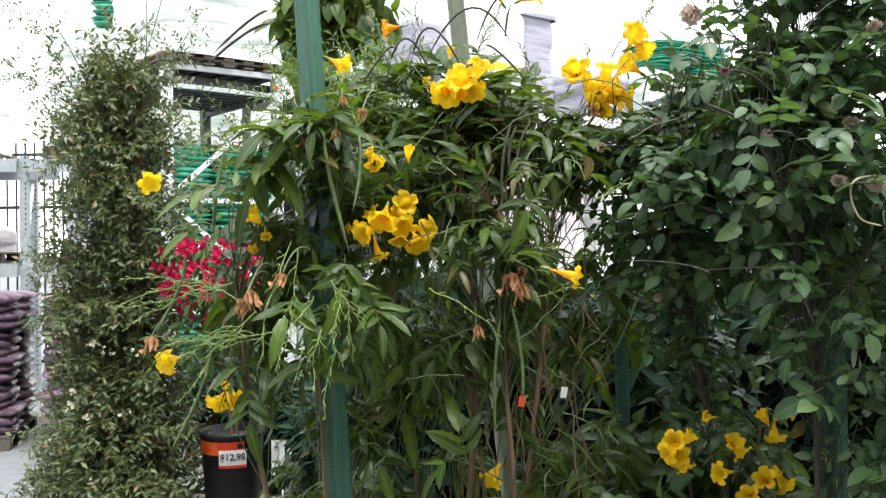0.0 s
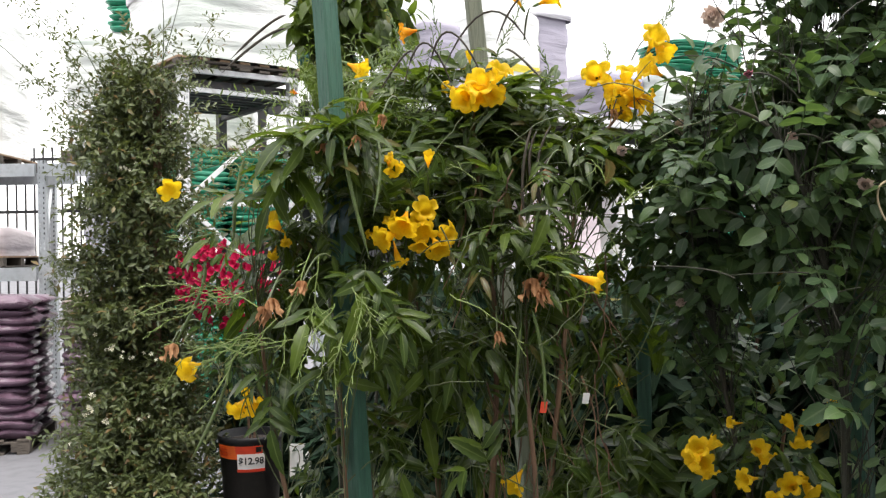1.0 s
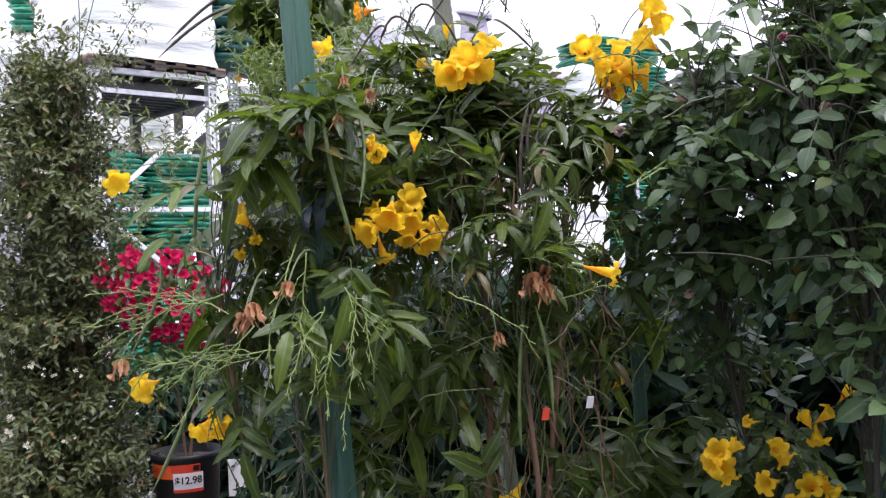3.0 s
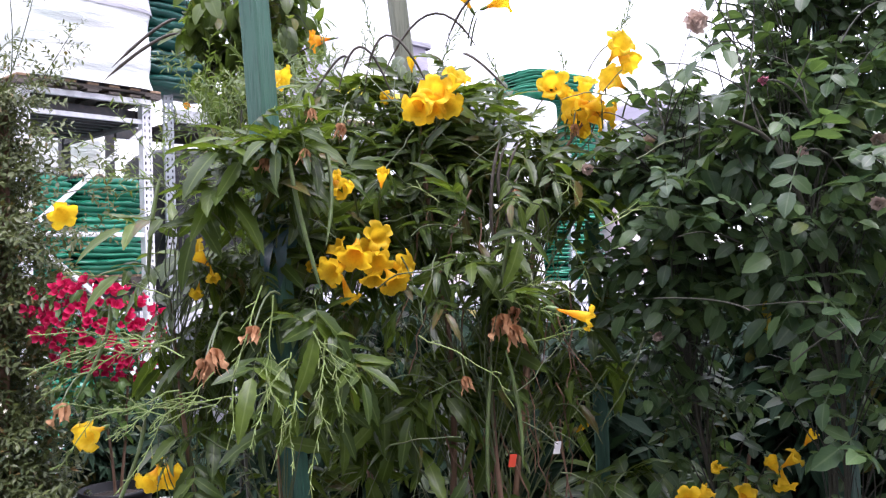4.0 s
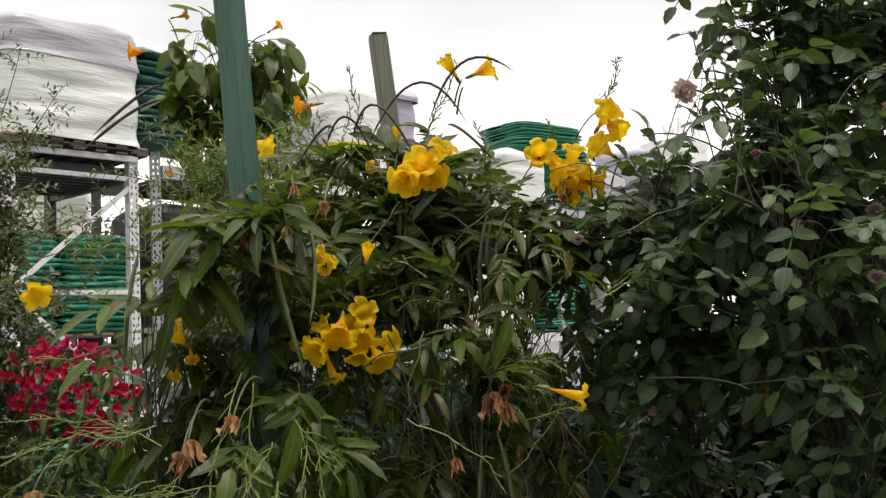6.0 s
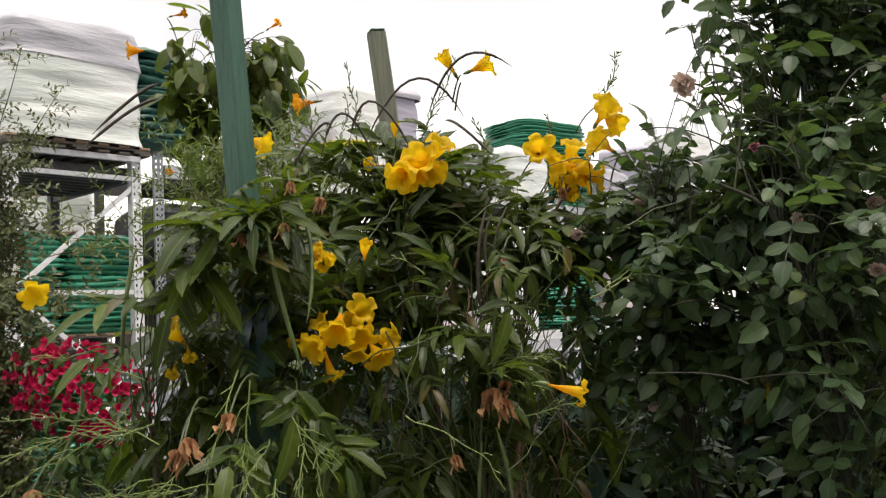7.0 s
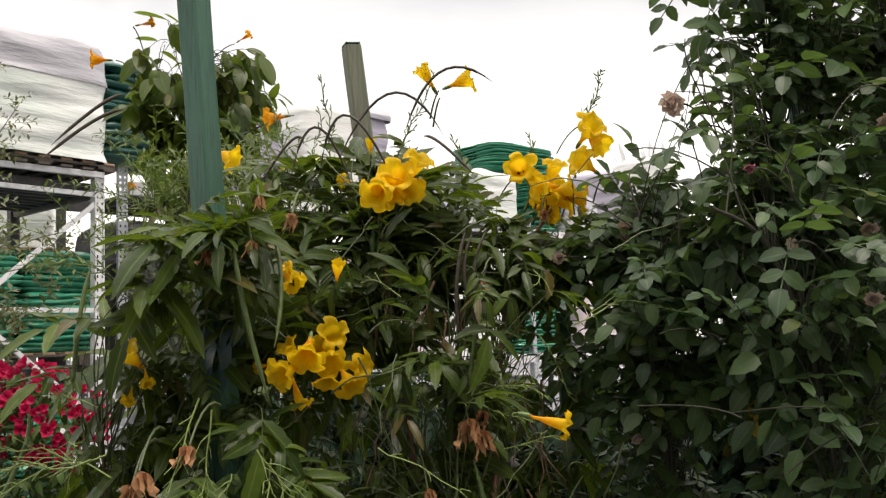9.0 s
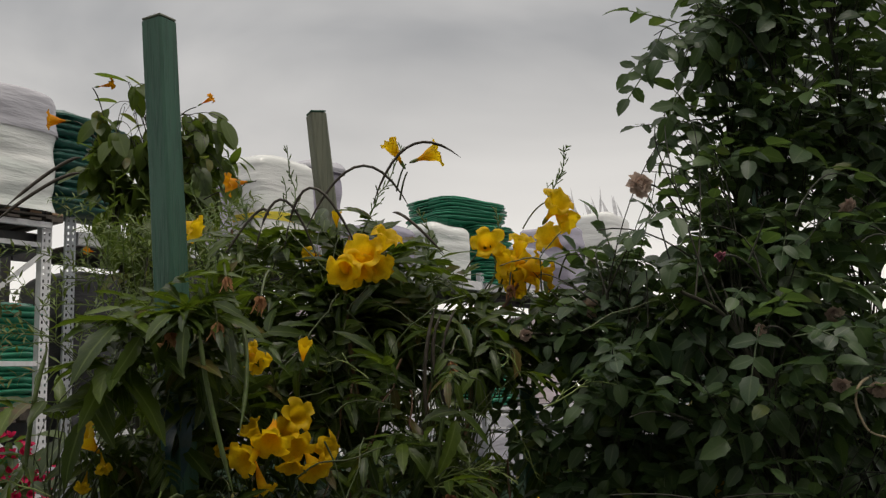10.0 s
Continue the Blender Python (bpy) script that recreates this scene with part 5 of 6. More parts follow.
def bud_spray(plant, pts, count, seed, material=M_SPRAY, thick=0.0011, bud=0.0042, side=0.015, fork=0.3, fat=1.6):
    """A flowering stem that has shed its flowers: a kinked stem with forked side stalks and small pointed buds."""
    r = random.Random(seed)
    pts = [p + Vector(noise.noise_vector(p * 24 + Vector((seed, 0, 0)))) * 0.014 for p in pts]
    j = Joined()
    j.add(tube(pts, thick, thick * 0.5, 5))

    def stalk(p, d, length, thin):
        e = p + d.normalized() * length
        mid = (p + e) / 2 + Vector((r.uniform(-1, 1), r.uniform(-1, 1), r.uniform(-0.4, 1))) * length * 0.16
        j.add(tube([p, mid, e], thin, thin * 0.8, 4))
        b = e + (e - mid).normalized() * bud * r.uniform(0.5, 1.3)
        v, f, uv = tube([e, (e + b) / 2, b], thin * 0.9, thin * 0.35, 5)
        v[5:10] = np.array((e + b) / 2) + (v[5:10] - np.array((e + b) / 2)) * fat
        j.add((v, f, uv))
        return mid, e

    for i in range(count):
        t = 0.15 + 0.85 * (i + r.uniform(-0.3, 0.3)) / count
        x = min(max(t, 0.0), 0.999) * (len(pts) - 1)
        k = min(int(x), len(pts) - 2)
        p = pts[k].lerp(pts[k + 1], x - k)
        d = (pts[k + 1] - pts[k]).normalized()
        o = d.orthogonal().normalized()
        o.rotate(Matrix.Rotation((i // 2) * 1.6 + (i % 2) * 3.1 + r.uniform(-0.4, 0.4), 3, d))
        length = side * (1.2 - t) * r.uniform(0.5, 1.4)
        mid, e = stalk(p, o * 0.6 + d * 0.9, length, thick * 0.6)
        if r.random() < fork:
            q, _ = stalk(mid, d + o * r.uniform(-0.3, 0.3), length * r.uniform(1.2, 2.6), thick * 0.55)
            stalk(q, d - o * 0.5, length * 0.6, thick * 0.5)
    j.link("flower_stem", material, plant.ob, kind="")


SPRAYS = [
    ((-0.20, 1.10, 1.52), (-0.235, 1.05, 1.36), 0.02, 12), ((-0.19, 1.08, 1.50), (-0.19, 1.05, 1.335), 0.03, 14), ((-0.13, 1.10, 1.46), (-0.155, 1.06, 1.29), 0.03, 16),
    ((-0.14, 1.10, 1.46), (-0.12, 1.08, 1.36), 0.03, 10), ((-0.17, 1.10, 1.44), (-0.21, 1.05, 1.35), 0.02, 12), ((-0.30, 1.18, 1.46), (-0.46, 1.2, 1.40), 0.02, 16),
    ((-0.30, 1.22, 1.44), (-0.50, 1.3, 1.46), 0.03, 16), ((-0.31, 1.2, 1.40), (-0.45, 1.22, 1.31), 0.03, 14), ((-0.26, 1.15, 1.42), (-0.36, 1.12, 1.30), 0.02, 14),
    ((-0.32, 1.25, 1.50), (-0.44, 1.25, 1.53), 0.02, 12), ((-0.34, 1.3, 1.44), (-0.52, 1.36, 1.41), 0.02, 14), ((-0.28, 1.2, 1.38), (-0.38, 1.15, 1.36), 0.02, 12), ((-0.33, 1.28, 1.36), (-0.47, 1.3, 1.37), 0.02, 12),
    ((0.10, 1.3, 1.50), (0.19, 1.25, 1.49), 0.02, 12), ((0.09, 1.3, 1.49), (0.16, 1.24, 1.46), 0.01, 10), ((-0.02, 1.2, 1.45), (0.09, 1.15, 1.36), 0.02, 4),
]
sp = random.Random(77)
for k in range(4):
    a = Vector((sp.uniform(-0.36, -0.12), sp.uniform(1.10, 1.24), sp.uniform(1.36, 1.50)))
    b = a + Vector((sp.uniform(-0.16, 0.03), sp.uniform(-0.05, 0.05), sp.uniform(-0.13, 0.0)))
    SPRAYS.append((tuple(a), tuple(b), sp.uniform(0.01, 0.04), sp.choice((7, 10, 13))))
for k in range(5):
    a = Vector((sp.uniform(0.0, 0.24), sp.uniform(1.24, 1.34), sp.uniform(1.40, 1.62)))
    b = a + Vector((sp.uniform(-0.06, 0.10), sp.uniform(-0.05, 0.03), sp.uniform(-0.10, 0.02)))
    SPRAYS.append((tuple(a), tuple(b), sp.uniform(0.0, 0.03), sp.choice((4, 7, 9))))
for k, (a, b, lift, n) in enumerate(SPRAYS):
    bud_spray(bush, arc(a, b, lift, 9), int(n * 1.1), 60 + k, thick=0.00095, bud=0.0036, side=0.018, fork=0.28)
UPRIGHT_SPRAYS = [
    ((0.34, 1.50, 1.86), (0.385, 1.52, 1.975), 0.0, 26), ((0.155, 1.5, 1.74), (0.14, 1.5, 1.865), 0.0, 22), ((-0.04, 1.55, 1.80), (-0.045, 1.55, 1.97), 0.0, 14),
    ((-0.10, 1.6, 1.80), (-0.135, 1.6, 1.98), 0.0, 18), ((0.05, 1.5, 1.82), (0.11, 1.5, 1.955), 0.0, 20), ((-0.08, 1.58, 1.80), (-0.05, 1.58, 1.93), 0.0, 12),
    ((0.24, 1.48, 1.75), (0.25, 1.48, 1.87), 0.0, 16), ((-0.16, 1.6, 1.78), (-0.19, 1.62, 1.93), 0.0, 12),
]
for k, (a, b, lift, n) in enumerate(UPRIGHT_SPRAYS):
    bud_spray(bush, arc(a, b, lift, 9, 0.01), int(n * 1.2), 90 + k, M_CALYX, 0.0013, 0.008, 0.011, 0.1, 2.6)
for x, y, z, mt, lab in ((0.121, 1.36, 1.259, M_RED_LABEL, "small red plastic plant tag"), (0.191, 1.38, 1.269, M_PAPER, "small white plastic plant tag")):
    bm = bmesh.new()
    box(bm, (-0.006, -0.0008, -0.008), (0.006, 0.0008, 0.010), pose(x, y, z, 10, 5, 25), 0.0006)
    part("plant_tag", bm, mt, bush_ob, lab)
    bush.stems.add(tube([(x, y, z + 0.012), (x + 0.005, y + 0.03, z + 0.03), (x, y + 0.08, z + 0.02)], 0.0008, 0.0008, 4))
bush.finish(0.0075, 0.0018, M_BARK, M_STEM)

# fine young growth in front of the vine
young_ob = thing("feathery_shrub", (-0.25, 1.85, 0), "light green feathery young shrub behind the green stake", "shrub")
young = Plant(young_ob, [cane((-0.25, 1.85, 0.28), [(-0.27, 1.85, 1.0), (-0.29, 1.86, 1.5), (-0.27, 1.88, 1.85)]), cane((-0.24, 1.85, 0.28), [(-0.2, 1.82, 1.0), (-0.17, 1.8, 1.5), (-0.15, 1.8, 1.85)])], PINNATE_YOUNG, M_BUSH_YOUNG, 60, 33)
nursery_pot(young_ob, -0.25, 1.85, 0, 0.14, 0.28)
young.shoots((-0.25, 1.86, 1.80), (0.09, 0.08, 0.16), 12, every=0.04, hang=-0.2, drop=(0.1, 0.3))
young.shoots((-0.16, 1.80, 1.80), (0.07, 0.06, 0.12), 14, every=0.04, hang=-0.2, drop=(0.1, 0.3))
young.shoots((-0.10, 1.72, 1.84), (0.13, 0.06, 0.09), 11, every=0.034, hang=-0.2, drop=(0.1, 0.3), bare=0.2)
young.shoots((-0.40, 1.9, 1.90), (0.07, 0.06, 0.10), 5, every=0.034, hang=-0.2, drop=(0.1, 0.3), bare=0.2)
young.shoots((-0.42, 1.75, 1.74), (0.16, 0.1, 0.07), 5, every=0.06, hang=-0.1, drop=(0.1, 0.25))
young.finish(0.005, 0.002, M_STEM_DARK, M_STEM)

# broad-leaved vine
vine_ob = thing("climbing_vine", (-0.3, 2.15, 0), "dark glossy broad-leaved climbing vine with a few orange flowers", "vine")
vine = Plant(vine_ob, [cane((-0.3, 2.15, 0.3), [(-0.31, 2.14, 1.0), (-0.29, 2.14, 1.7), (-0.28, 2.13, 2.15)]), cane((-0.28, 2.15, 0.3), [(-0.27, 2.12, 1.2), (-0.33, 2.12, 1.8), (-0.36, 2.12, 2.1)])], VINE_LEAVES, M_VINE, 120, 41)
nursery_pot(vine_ob, -0.3, 2.15, 0, 0.15, 0.3)
vine.gaps = [((-0.6, 1.9, 1.6), (0.0, 2.4, 2.5), 14.0, -0.12)]
vine.shoots((-0.325, 2.12, 2.10), (0.085, 0.09, 0.11), 84, every=0.024, hang=1.2, size=(0.55, 0.98), drop=(0.0, 0.15), bare=0.2, lift=0.12)
vine.shoots((-0.175, 2.12, 2.10), (0.075, 0.08, 0.11), 66, every=0.024, hang=1.2, size=(0.55, 0.98), drop=(0.0, 0.15), bare=0.2, lift=0.12)
vine.shoots((-0.30, 2.12, 2.20), (0.10, 0.06, 0.05), 12, every=0.036, hang=0.6, size=(0.55, 0.9), drop=(0.05, 0.15), bare=0.4, lift=0.1)
vine.shoots((-0.29, 2.12, 1.95), (0.09, 0.09, 0.12), 46, every=0.026, hang=1.2, size=(0.6, 1.0), drop=(0.0, 0.15), bare=0.15)
vine.shoots((-0.2, 2.1, 2.0), (0.07, 0.07, 0.12), 12, every=0.03, hang=1.0, drop=(0.0, 0.15), bare=0.15)
vine.shoots((-0.28, 2.14, 1.5), (0.12, 0.1, 0.3), 24, every=0.035, hang=0.6)
set_flowers(vine, [(-0.129, 1.950, 2.002, -1, -0.25, -0.2, 1.0), (-0.485, 2.150, 2.176, -1, -0.25, -0.05, 0.9), (-0.361, 2.100, 2.241, 0.9, -0.3, 0.15, 0.7), (-0.165, 2.100, 2.219, 0.6, -0.4, 0.3, 0.66), (-0.385, 2.000, 1.882, -0.5, -0.7, 0, 0.5)], FLOWERS_ORANGE, 44, reach=0.12)
pods(vine, [((-0.40, 2.0, 2.03), (-0.55, 2.0, 1.93), 0.05), ((-0.40, 2.0, 2.06), (-0.53, 2.0, 1.96), 0.05)], M_POD_DARK, "dark_pod", 0.0034)
vine.finish(0.006, 0.003, M_STEM_DARK, M_STEM_DARK)

# ---- climbing rose ----
rose_ob = thing("climbing_rose", (0.64, 1.4, 0), "tall dense climbing rose with oval leaves and faded blooms", "rose")
rose_canes = [
    cane((0.62, 1.4, 0.3), [(0.6, 1.36, 1.0), (0.58, 1.3, 1.6), (0.62, 1.28, 2.1), (0.60, 1.28, 2.5)]),
    cane((0.64, 1.42, 0.3), [(0.70, 1.36, 1.0), (0.72, 1.3, 1.7), (0.70, 1.3, 2.4)]),
    cane((0.6, 1.4, 0.3), [(0.5, 1.42, 0.9), (0.42, 1.42, 1.3), (0.37, 1.38, 1.62), (0.36, 1.35, 1.72)]),
    cane((0.63, 1.38, 0.3), [(0.55, 1.25, 1.0), (0.52, 1.2, 1.4), (0.44, 1.16, 1.64), (0.36, 1.15, 1.70)]),
    cane((0.63, 1.4, 0.3), [(0.6, 1.36, 1.0), (0.56, 1.32, 1.6), (0.53, 1.30, 2.0)]),
    cane((0.66, 1.4, 0.3), [(0.7, 1.2, 1.0), (0.72, 1.1, 1.5), (0.62, 1.1, 1.75)]),
]
rose = Plant(rose_ob, rose_canes, ROSE_LEAVES, M_ROSE, 290, 51)
nursery_pot(rose_ob, 0.64, 1.4, 0, 0.2, 0.33)
RS = (0.6, 1.2)
rose.gaps = [((0.38, 1.0, 1.83), (0.60, 1.8, 2.05), 14.0, 0.06), ((0.60, 1.0, 1.62), (1.1, 1.8, 1.92), 12.0, -0.14), ((0.13, 1.0, 1.52), (0.25, 1.75, 1.61), 15.0, 0.35), ((0.07, 1.0, 1.60), (0.15, 1.75, 1.66), 15.0, 0.3), ((0.08, 1.0, 1.48), (0.36, 1.75, 1.66), 13.0, -0.08), ((0.3, 1.0, 0.6), (0.52, 1.8, 1.56), 8.0, -0.02), ((0.2, 1.0, 0.6), (1.1, 1.8, 1.52), 8.0, -0.06), ((0.2, 1.0, 1.52), (0.55, 1.8, 2.7), 9.0, -0.2), ((0.55, 1.0, 1.52), (1.1, 1.8, 2.7), 9.0, -0.27)]
rose.shoots((0.45, 1.27, 1.63), (0.14, 0.14, 0.08), 44, every=0.03, size=RS, hang=0.8)
rose.shoots((0.60, 1.42, 1.68), (0.20, 0.08, 0.16), 50, every=0.03, size=RS)
rose.shoots((0.64, 1.26, 1.46), (0.19, 0.16, 0.30), 95, every=0.03, size=RS)
rose.shoots((0.47, 1.45, 1.33), (0.19, 0.14, 0.12), 30, every=0.03, size=RS)
rose.shoots((0.72, 1.30, 1.98), (0.17, 0.16, 0.28), 100, every=0.028, size=RS)
rose.shoots((0.50, 1.28, 1.90), (0.07, 0.08, 0.17), 20, every=0.028, size=RS, hang=0.5, bare=0.2)
rose.shoots((0.74, 1.30, 2.34), (0.16, 0.16, 0.2), 62, every=0.026, size=RS)
rose.shoots((0.66, 1.24, 1.14), (0.14, 0.10, 0.14), 30, every=0.03, size=RS)
rose.shoots((0.5, 1.47, 1.05), (0.3, 0.2, 0.18), 45, every=0.03, size=RS)
rose.shoots((0.42, 1.34, 1.59), (0.13, 0.10, 0.09), 46, every=0.03, size=RS, hang=0.8)
rose.shoots((0.40, 1.42, 1.50), (0.13, 0.10, 0.08), 30, every=0.03, size=RS, hang=0.8)
rose.shoots((0.43, 1.28, 1.71), (0.10, 0.08, 0.045), 26, every=0.03, size=RS, hang=0.8)
rose.shoots((0.54, 1.22, 1.76), (0.09, 0.08, 0.08), 28, every=0.03, size=RS, hang=0.8)
rose.shoots((0.32, 1.46, 1.60), (0.06, 0.08, 0.12), 14, every=0.028, size=RS, hang=0.8)
rose.shoots((0.34, 1.42, 1.69), (0.07, 0.06, 0.03), 9, every=0.028, size=RS, hang=0.7)
rose.shoots((0.42, 1.44, 1.725), (0.11, 0.07, 0.05), 24, every=0.028, size=RS, hang=0.8)
rose.shoots((0.37, 1.45, 1.765), (0.08, 0.06, 0.05), 18, every=0.03, size=RS, hang=0.6)
rose.shoots((0.430, 1.27, 2.00), (0.05, 0.05, 0.09), 17, every=0.024, size=(0.7, 1.05), hang=0.9, bare=0.35, drop=(-0.05, 0.05))
rose.shoots((0.46, 1.27, 1.88), (0.08, 0.07, 0.10), 26, every=0.026, size=(0.5, 0.85), hang=0.7, bare=0.25, radius=0.0012)
rose.shoots((0.52, 1.27, 1.80), (0.10, 0.07, 0.07), 22, every=0.028, size=(0.5, 0.9), hang=0.7, bare=0.25, radius=0.0012)
rose.shoots((0.58, 1.30, 1.92), (0.08, 0.08, 0.14), 30, every=0.026, size=(0.5, 0.9), hang=0.7, bare=0.2, radius=0.0012)
rose.shoots((0.55, 1.27, 2.14), (0.07, 0.07, 0.10), 24, every=0.026, size=RS, hang=0.7, bare=0.2)
# large drooping leaves on the side towards the path
rose.shoots((0.50, 1.12, 1.60), (0.14, 0.04, 0.10), 12, every=0.036, size=(0.75, 1.25), hang=1.0, bare=0.4)
rose.shoots((0.58, 1.08, 1.50), (0.15, 0.04, 0.10), 9, every=0.036, size=(0.75, 1.25), hang=1.0, bare=0.4)
ROSES = [
    (0.370, 1.250, 1.848, 1.2, 0), (0.360, 1.060, 1.726, 0.8, 1), (0.355, 1.400, 1.706, 1.1, 0), (0.383, 1.400, 1.708, 0.7, 1), (0.374, 1.395, 1.582, 0.7, 0),
    (0.445, 1.350, 1.598, 0.8, 0), (0.595, 1.150, 1.799, 1.0, 0), (0.559, 1.150, 1.668, 0.9, 0), (0.429, 1.100, 1.652, 0.6, 0), (0.567, 1.100, 1.578, 1.0, 0),
    (0.258, 1.400, 1.669, 0.7, 0), (0.343, 1.360, 1.419, 0.8, 0), (0.519, 1.100, 1.585, 0.8, 0), (0.427, 1.300, 1.589, 0.6, 0),
]
RINV = Matrix.Translation(rose_ob.location).inverted()
for k, (x, y, z, s, pink) in enumerate(ROSES):
    s = s * (0.7 if k < 2 else 0.62)
    kinds = PINK_ROSE if pink else DRY_ROSE
    ob = tagged(new("bloom", kinds[k % len(kinds)]), "faded pink rose bloom" if pink else "withered beige rose bloom")
    ob.parent, ob.matrix_parent_inverse = rose_ob, RINV
    d = Vector((rng.uniform(-0.6, 0.2), -0.7, rng.uniform(-0.7, 0.3)))
    ob.matrix_basis = aim(Vector((x, y, z)) - d.normalized() * 0.01, d, (0, 0, 1), s)
    far = Vector((x + 0.09, y + 0.06, z - 0.03))
    rose.stems.add(tube(arc(far, (x, y, z), 0.03, 7), 0.0018, 0.0013, 4))
for a, e, lift in (((0.47, 1.22, 1.70), (0.31, 1.26, 1.79), 0.06), ((0.50, 1.25, 1.74), (0.36, 1.2, 1.80), 0.07), ((0.44, 1.3, 1.70), (0.40, 1.28, 1.83), 0.02), ((0.5, 1.3, 1.85), (0.40, 1.25, 1.845), 0.02), ((0.56, 1.22, 1.98), (0.46, 1.2, 2.06), 0.05), ((0.52, 1.2, 1.66), (0.42, 1.12, 1.70), 0.03)):
    pts = arc(a, e, lift, 9)
    rose.stems.add(tube(pts, 0.0014, 0.0008, 5))
    rose.leaves_on(pts, 0.03, (0.5, 0.85), 0.3, 0.2)
# thin bare stems and withered stalks among the leaves
tw = random.Random(18)
for k in range(24):
    a = Vector((tw.uniform(0.30, 0.85), tw.uniform(1.06, 1.3), tw.uniform(1.4, 1.85)))
    e = a + Vector((tw.uniform(-0.13, 0.10), tw.uniform(-0.05, 0.04), tw.uniform(-0.08, 0.10)))
    rose.stems.add(tube(arc(a, e, tw.uniform(0.0, 0.04), 7, tw.uniform(-0.04, 0.04)), 0.0011, 0.0006, 4))
dry_line = cane((0.62, 1.16, 1.60), [(0.545, 1.10, 1.590), (0.536, 1.10, 1.568), (0.548, 1.10, 1.538), (0.575, 1.10, 1.528)], 6)
j = Joined()
j.add(tube(dry_line, 0.0019, 0.0011, 5))
j.link("dried_stem", M_CALYX_DRY, rose_ob, "curled pale dry flower stem", kind="")
rose.finish(0.0045, 0.0022, M_STEM_DARK, M_STEM_DARK)
yl = tagged(new("yellow_leaf", mesh_of("yellow_leaf", *single(0.06, 0.03, 6), M_YELLOW_LEAF)), "yellowed hanging rose leaf")
yl.parent, yl.matrix_parent_inverse = rose_ob, RINV
yl.matrix_basis = aim((0.488, 1.32, 1.475), (0.1, -0.1, -1), (0, -1, 0))

# low trumpet bush whose flowers show beneath the rose
low_ob = thing("trumpet_bush", (0.5, 1.7, 0), "second trumpet bush with low yellow flower clusters under the rose", "shrub")
low = Plant(low_ob, [cane((0.5, 1.7, 0.28), [(0.48, 1.62, 0.7), (0.42, 1.5, 1.15)]), cane((0.52, 1.7, 0.28), [(0.55, 1.65, 0.8), (0.58, 1.58, 1.2)])], PINNATE, M_BUSH, 60, 61)
nursery_pot(low_ob, 0.5, 1.7, 0, 0.17, 0.3)
low.shoots((0.46, 1.58, 1.06), (0.28, 0.14, 0.2), 46)
set_flowers(low, CLUSTER_LOW, FLOWERS, 66, loose=0.25)
low.finish(0.006, 0.003, M_BARK, M_STEM)

# ---- shrubs behind, their leaf colour darkened for the shade in the hollows ----
for k, (x, y, h, w, seed) in enumerate(((0.0, 2.15, 1.54, 0.36, 1), (0.62, 2.3, 1.46, 0.40, 2), (1.2, 2.2, 1.75, 0.36, 3), (0.3, 2.9, 1.5, 0.42, 4), (1.0, 1.75, 1.75, 0.28, 5), (1.55, 2.7, 1.9, 0.4, 6), (0.32, 2.05, 1.46, 0.3, 7), (0.85, 2.75, 1.45, 0.4, 8), (-0.42, 3.45, 1.0, 0.24, 9), (-0.05, 3.2, 1.5, 0.34, 10), (-0.62, 4.1, 0.95, 0.26, 11), (-0.98, 4.2, 1.12, 0.30, 14), (-0.66, 3.95, 1.0, 0.22, 15), (0.42, 1.86, 1.46, 0.22, 12), (0.86, 1.9, 1.55, 0.3, 13))):
    ob = thing("nursery_shrub", (x, y, 0), "dense green leafy nursery shrub in a black pot, leaf colour darkened for shade", "shrub", "shrubs behind the flowers")
    canes = [cane((x + 0.02 * q, y, 0.26), [(x + 0.1 * math.cos(q * 2.1), y + 0.1 * math.sin(q * 2.1), h * 0.5), (x + 0.2 * math.cos(q * 2.1), y + 0.15 * math.sin(q * 2.1), h * 0.9)], 8) for q in range(4)]
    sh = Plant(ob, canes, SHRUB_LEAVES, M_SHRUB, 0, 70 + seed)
    nursery_pot(ob, x, y, 0, 0.18, 0.3)
    sh.shoots((x, y, h * 0.72), (w, w * 0.8, h * 0.28), int(165 * h), every=0.016, size=(0.8, 1.2), bare=0.1)
    sh.shoots((x, y, h * 0.42), (w * 0.9, w * 0.8, h * 0.22), int(110 * h), every=0.017, size=(0.8, 1.2), bare=0.1)
    sh.shoots((x, y, h * 0.86), (w * 0.95, w * 0.8, h * 0.12), int(60 * h), every=0.017, size=(0.8, 1.2), bare=0.1)
    sh.finish(0.007, 0.003, M_BARK, M_STEM_DARK)

# ---- jasmine column ----
jas_ob = thing("jasmine_column", (-1.28, 3.6, 0), "tall narrow jasmine column with tiny leaves and small cream flowers", "climber")
jas = Plant(jas_ob, [cane((-1.28, 3.62, 0.28), [(-1.27, 3.6, 1.0), (-1.28, 3.6, 1.7), (-1.30, 3.6, 2.15)])], JASMINE_SPRIGS, M_JASMINE, 200, 81)
nursery_pot(jas_ob, -1.28, 3.6, 0, 0.16, 0.3)
jas.gaps = [((-1.29, 3.0, 0.85), (-1.15, 3.48, 2.05), 9.0, 0.02), ((-1.9, 2.9, 0.3), (-0.6, 4.3, 1.3), 8.0, -0.3), ((-1.9, 2.9, 1.3), (-0.6, 4.3, 2.7), 8.0, -0.16)]
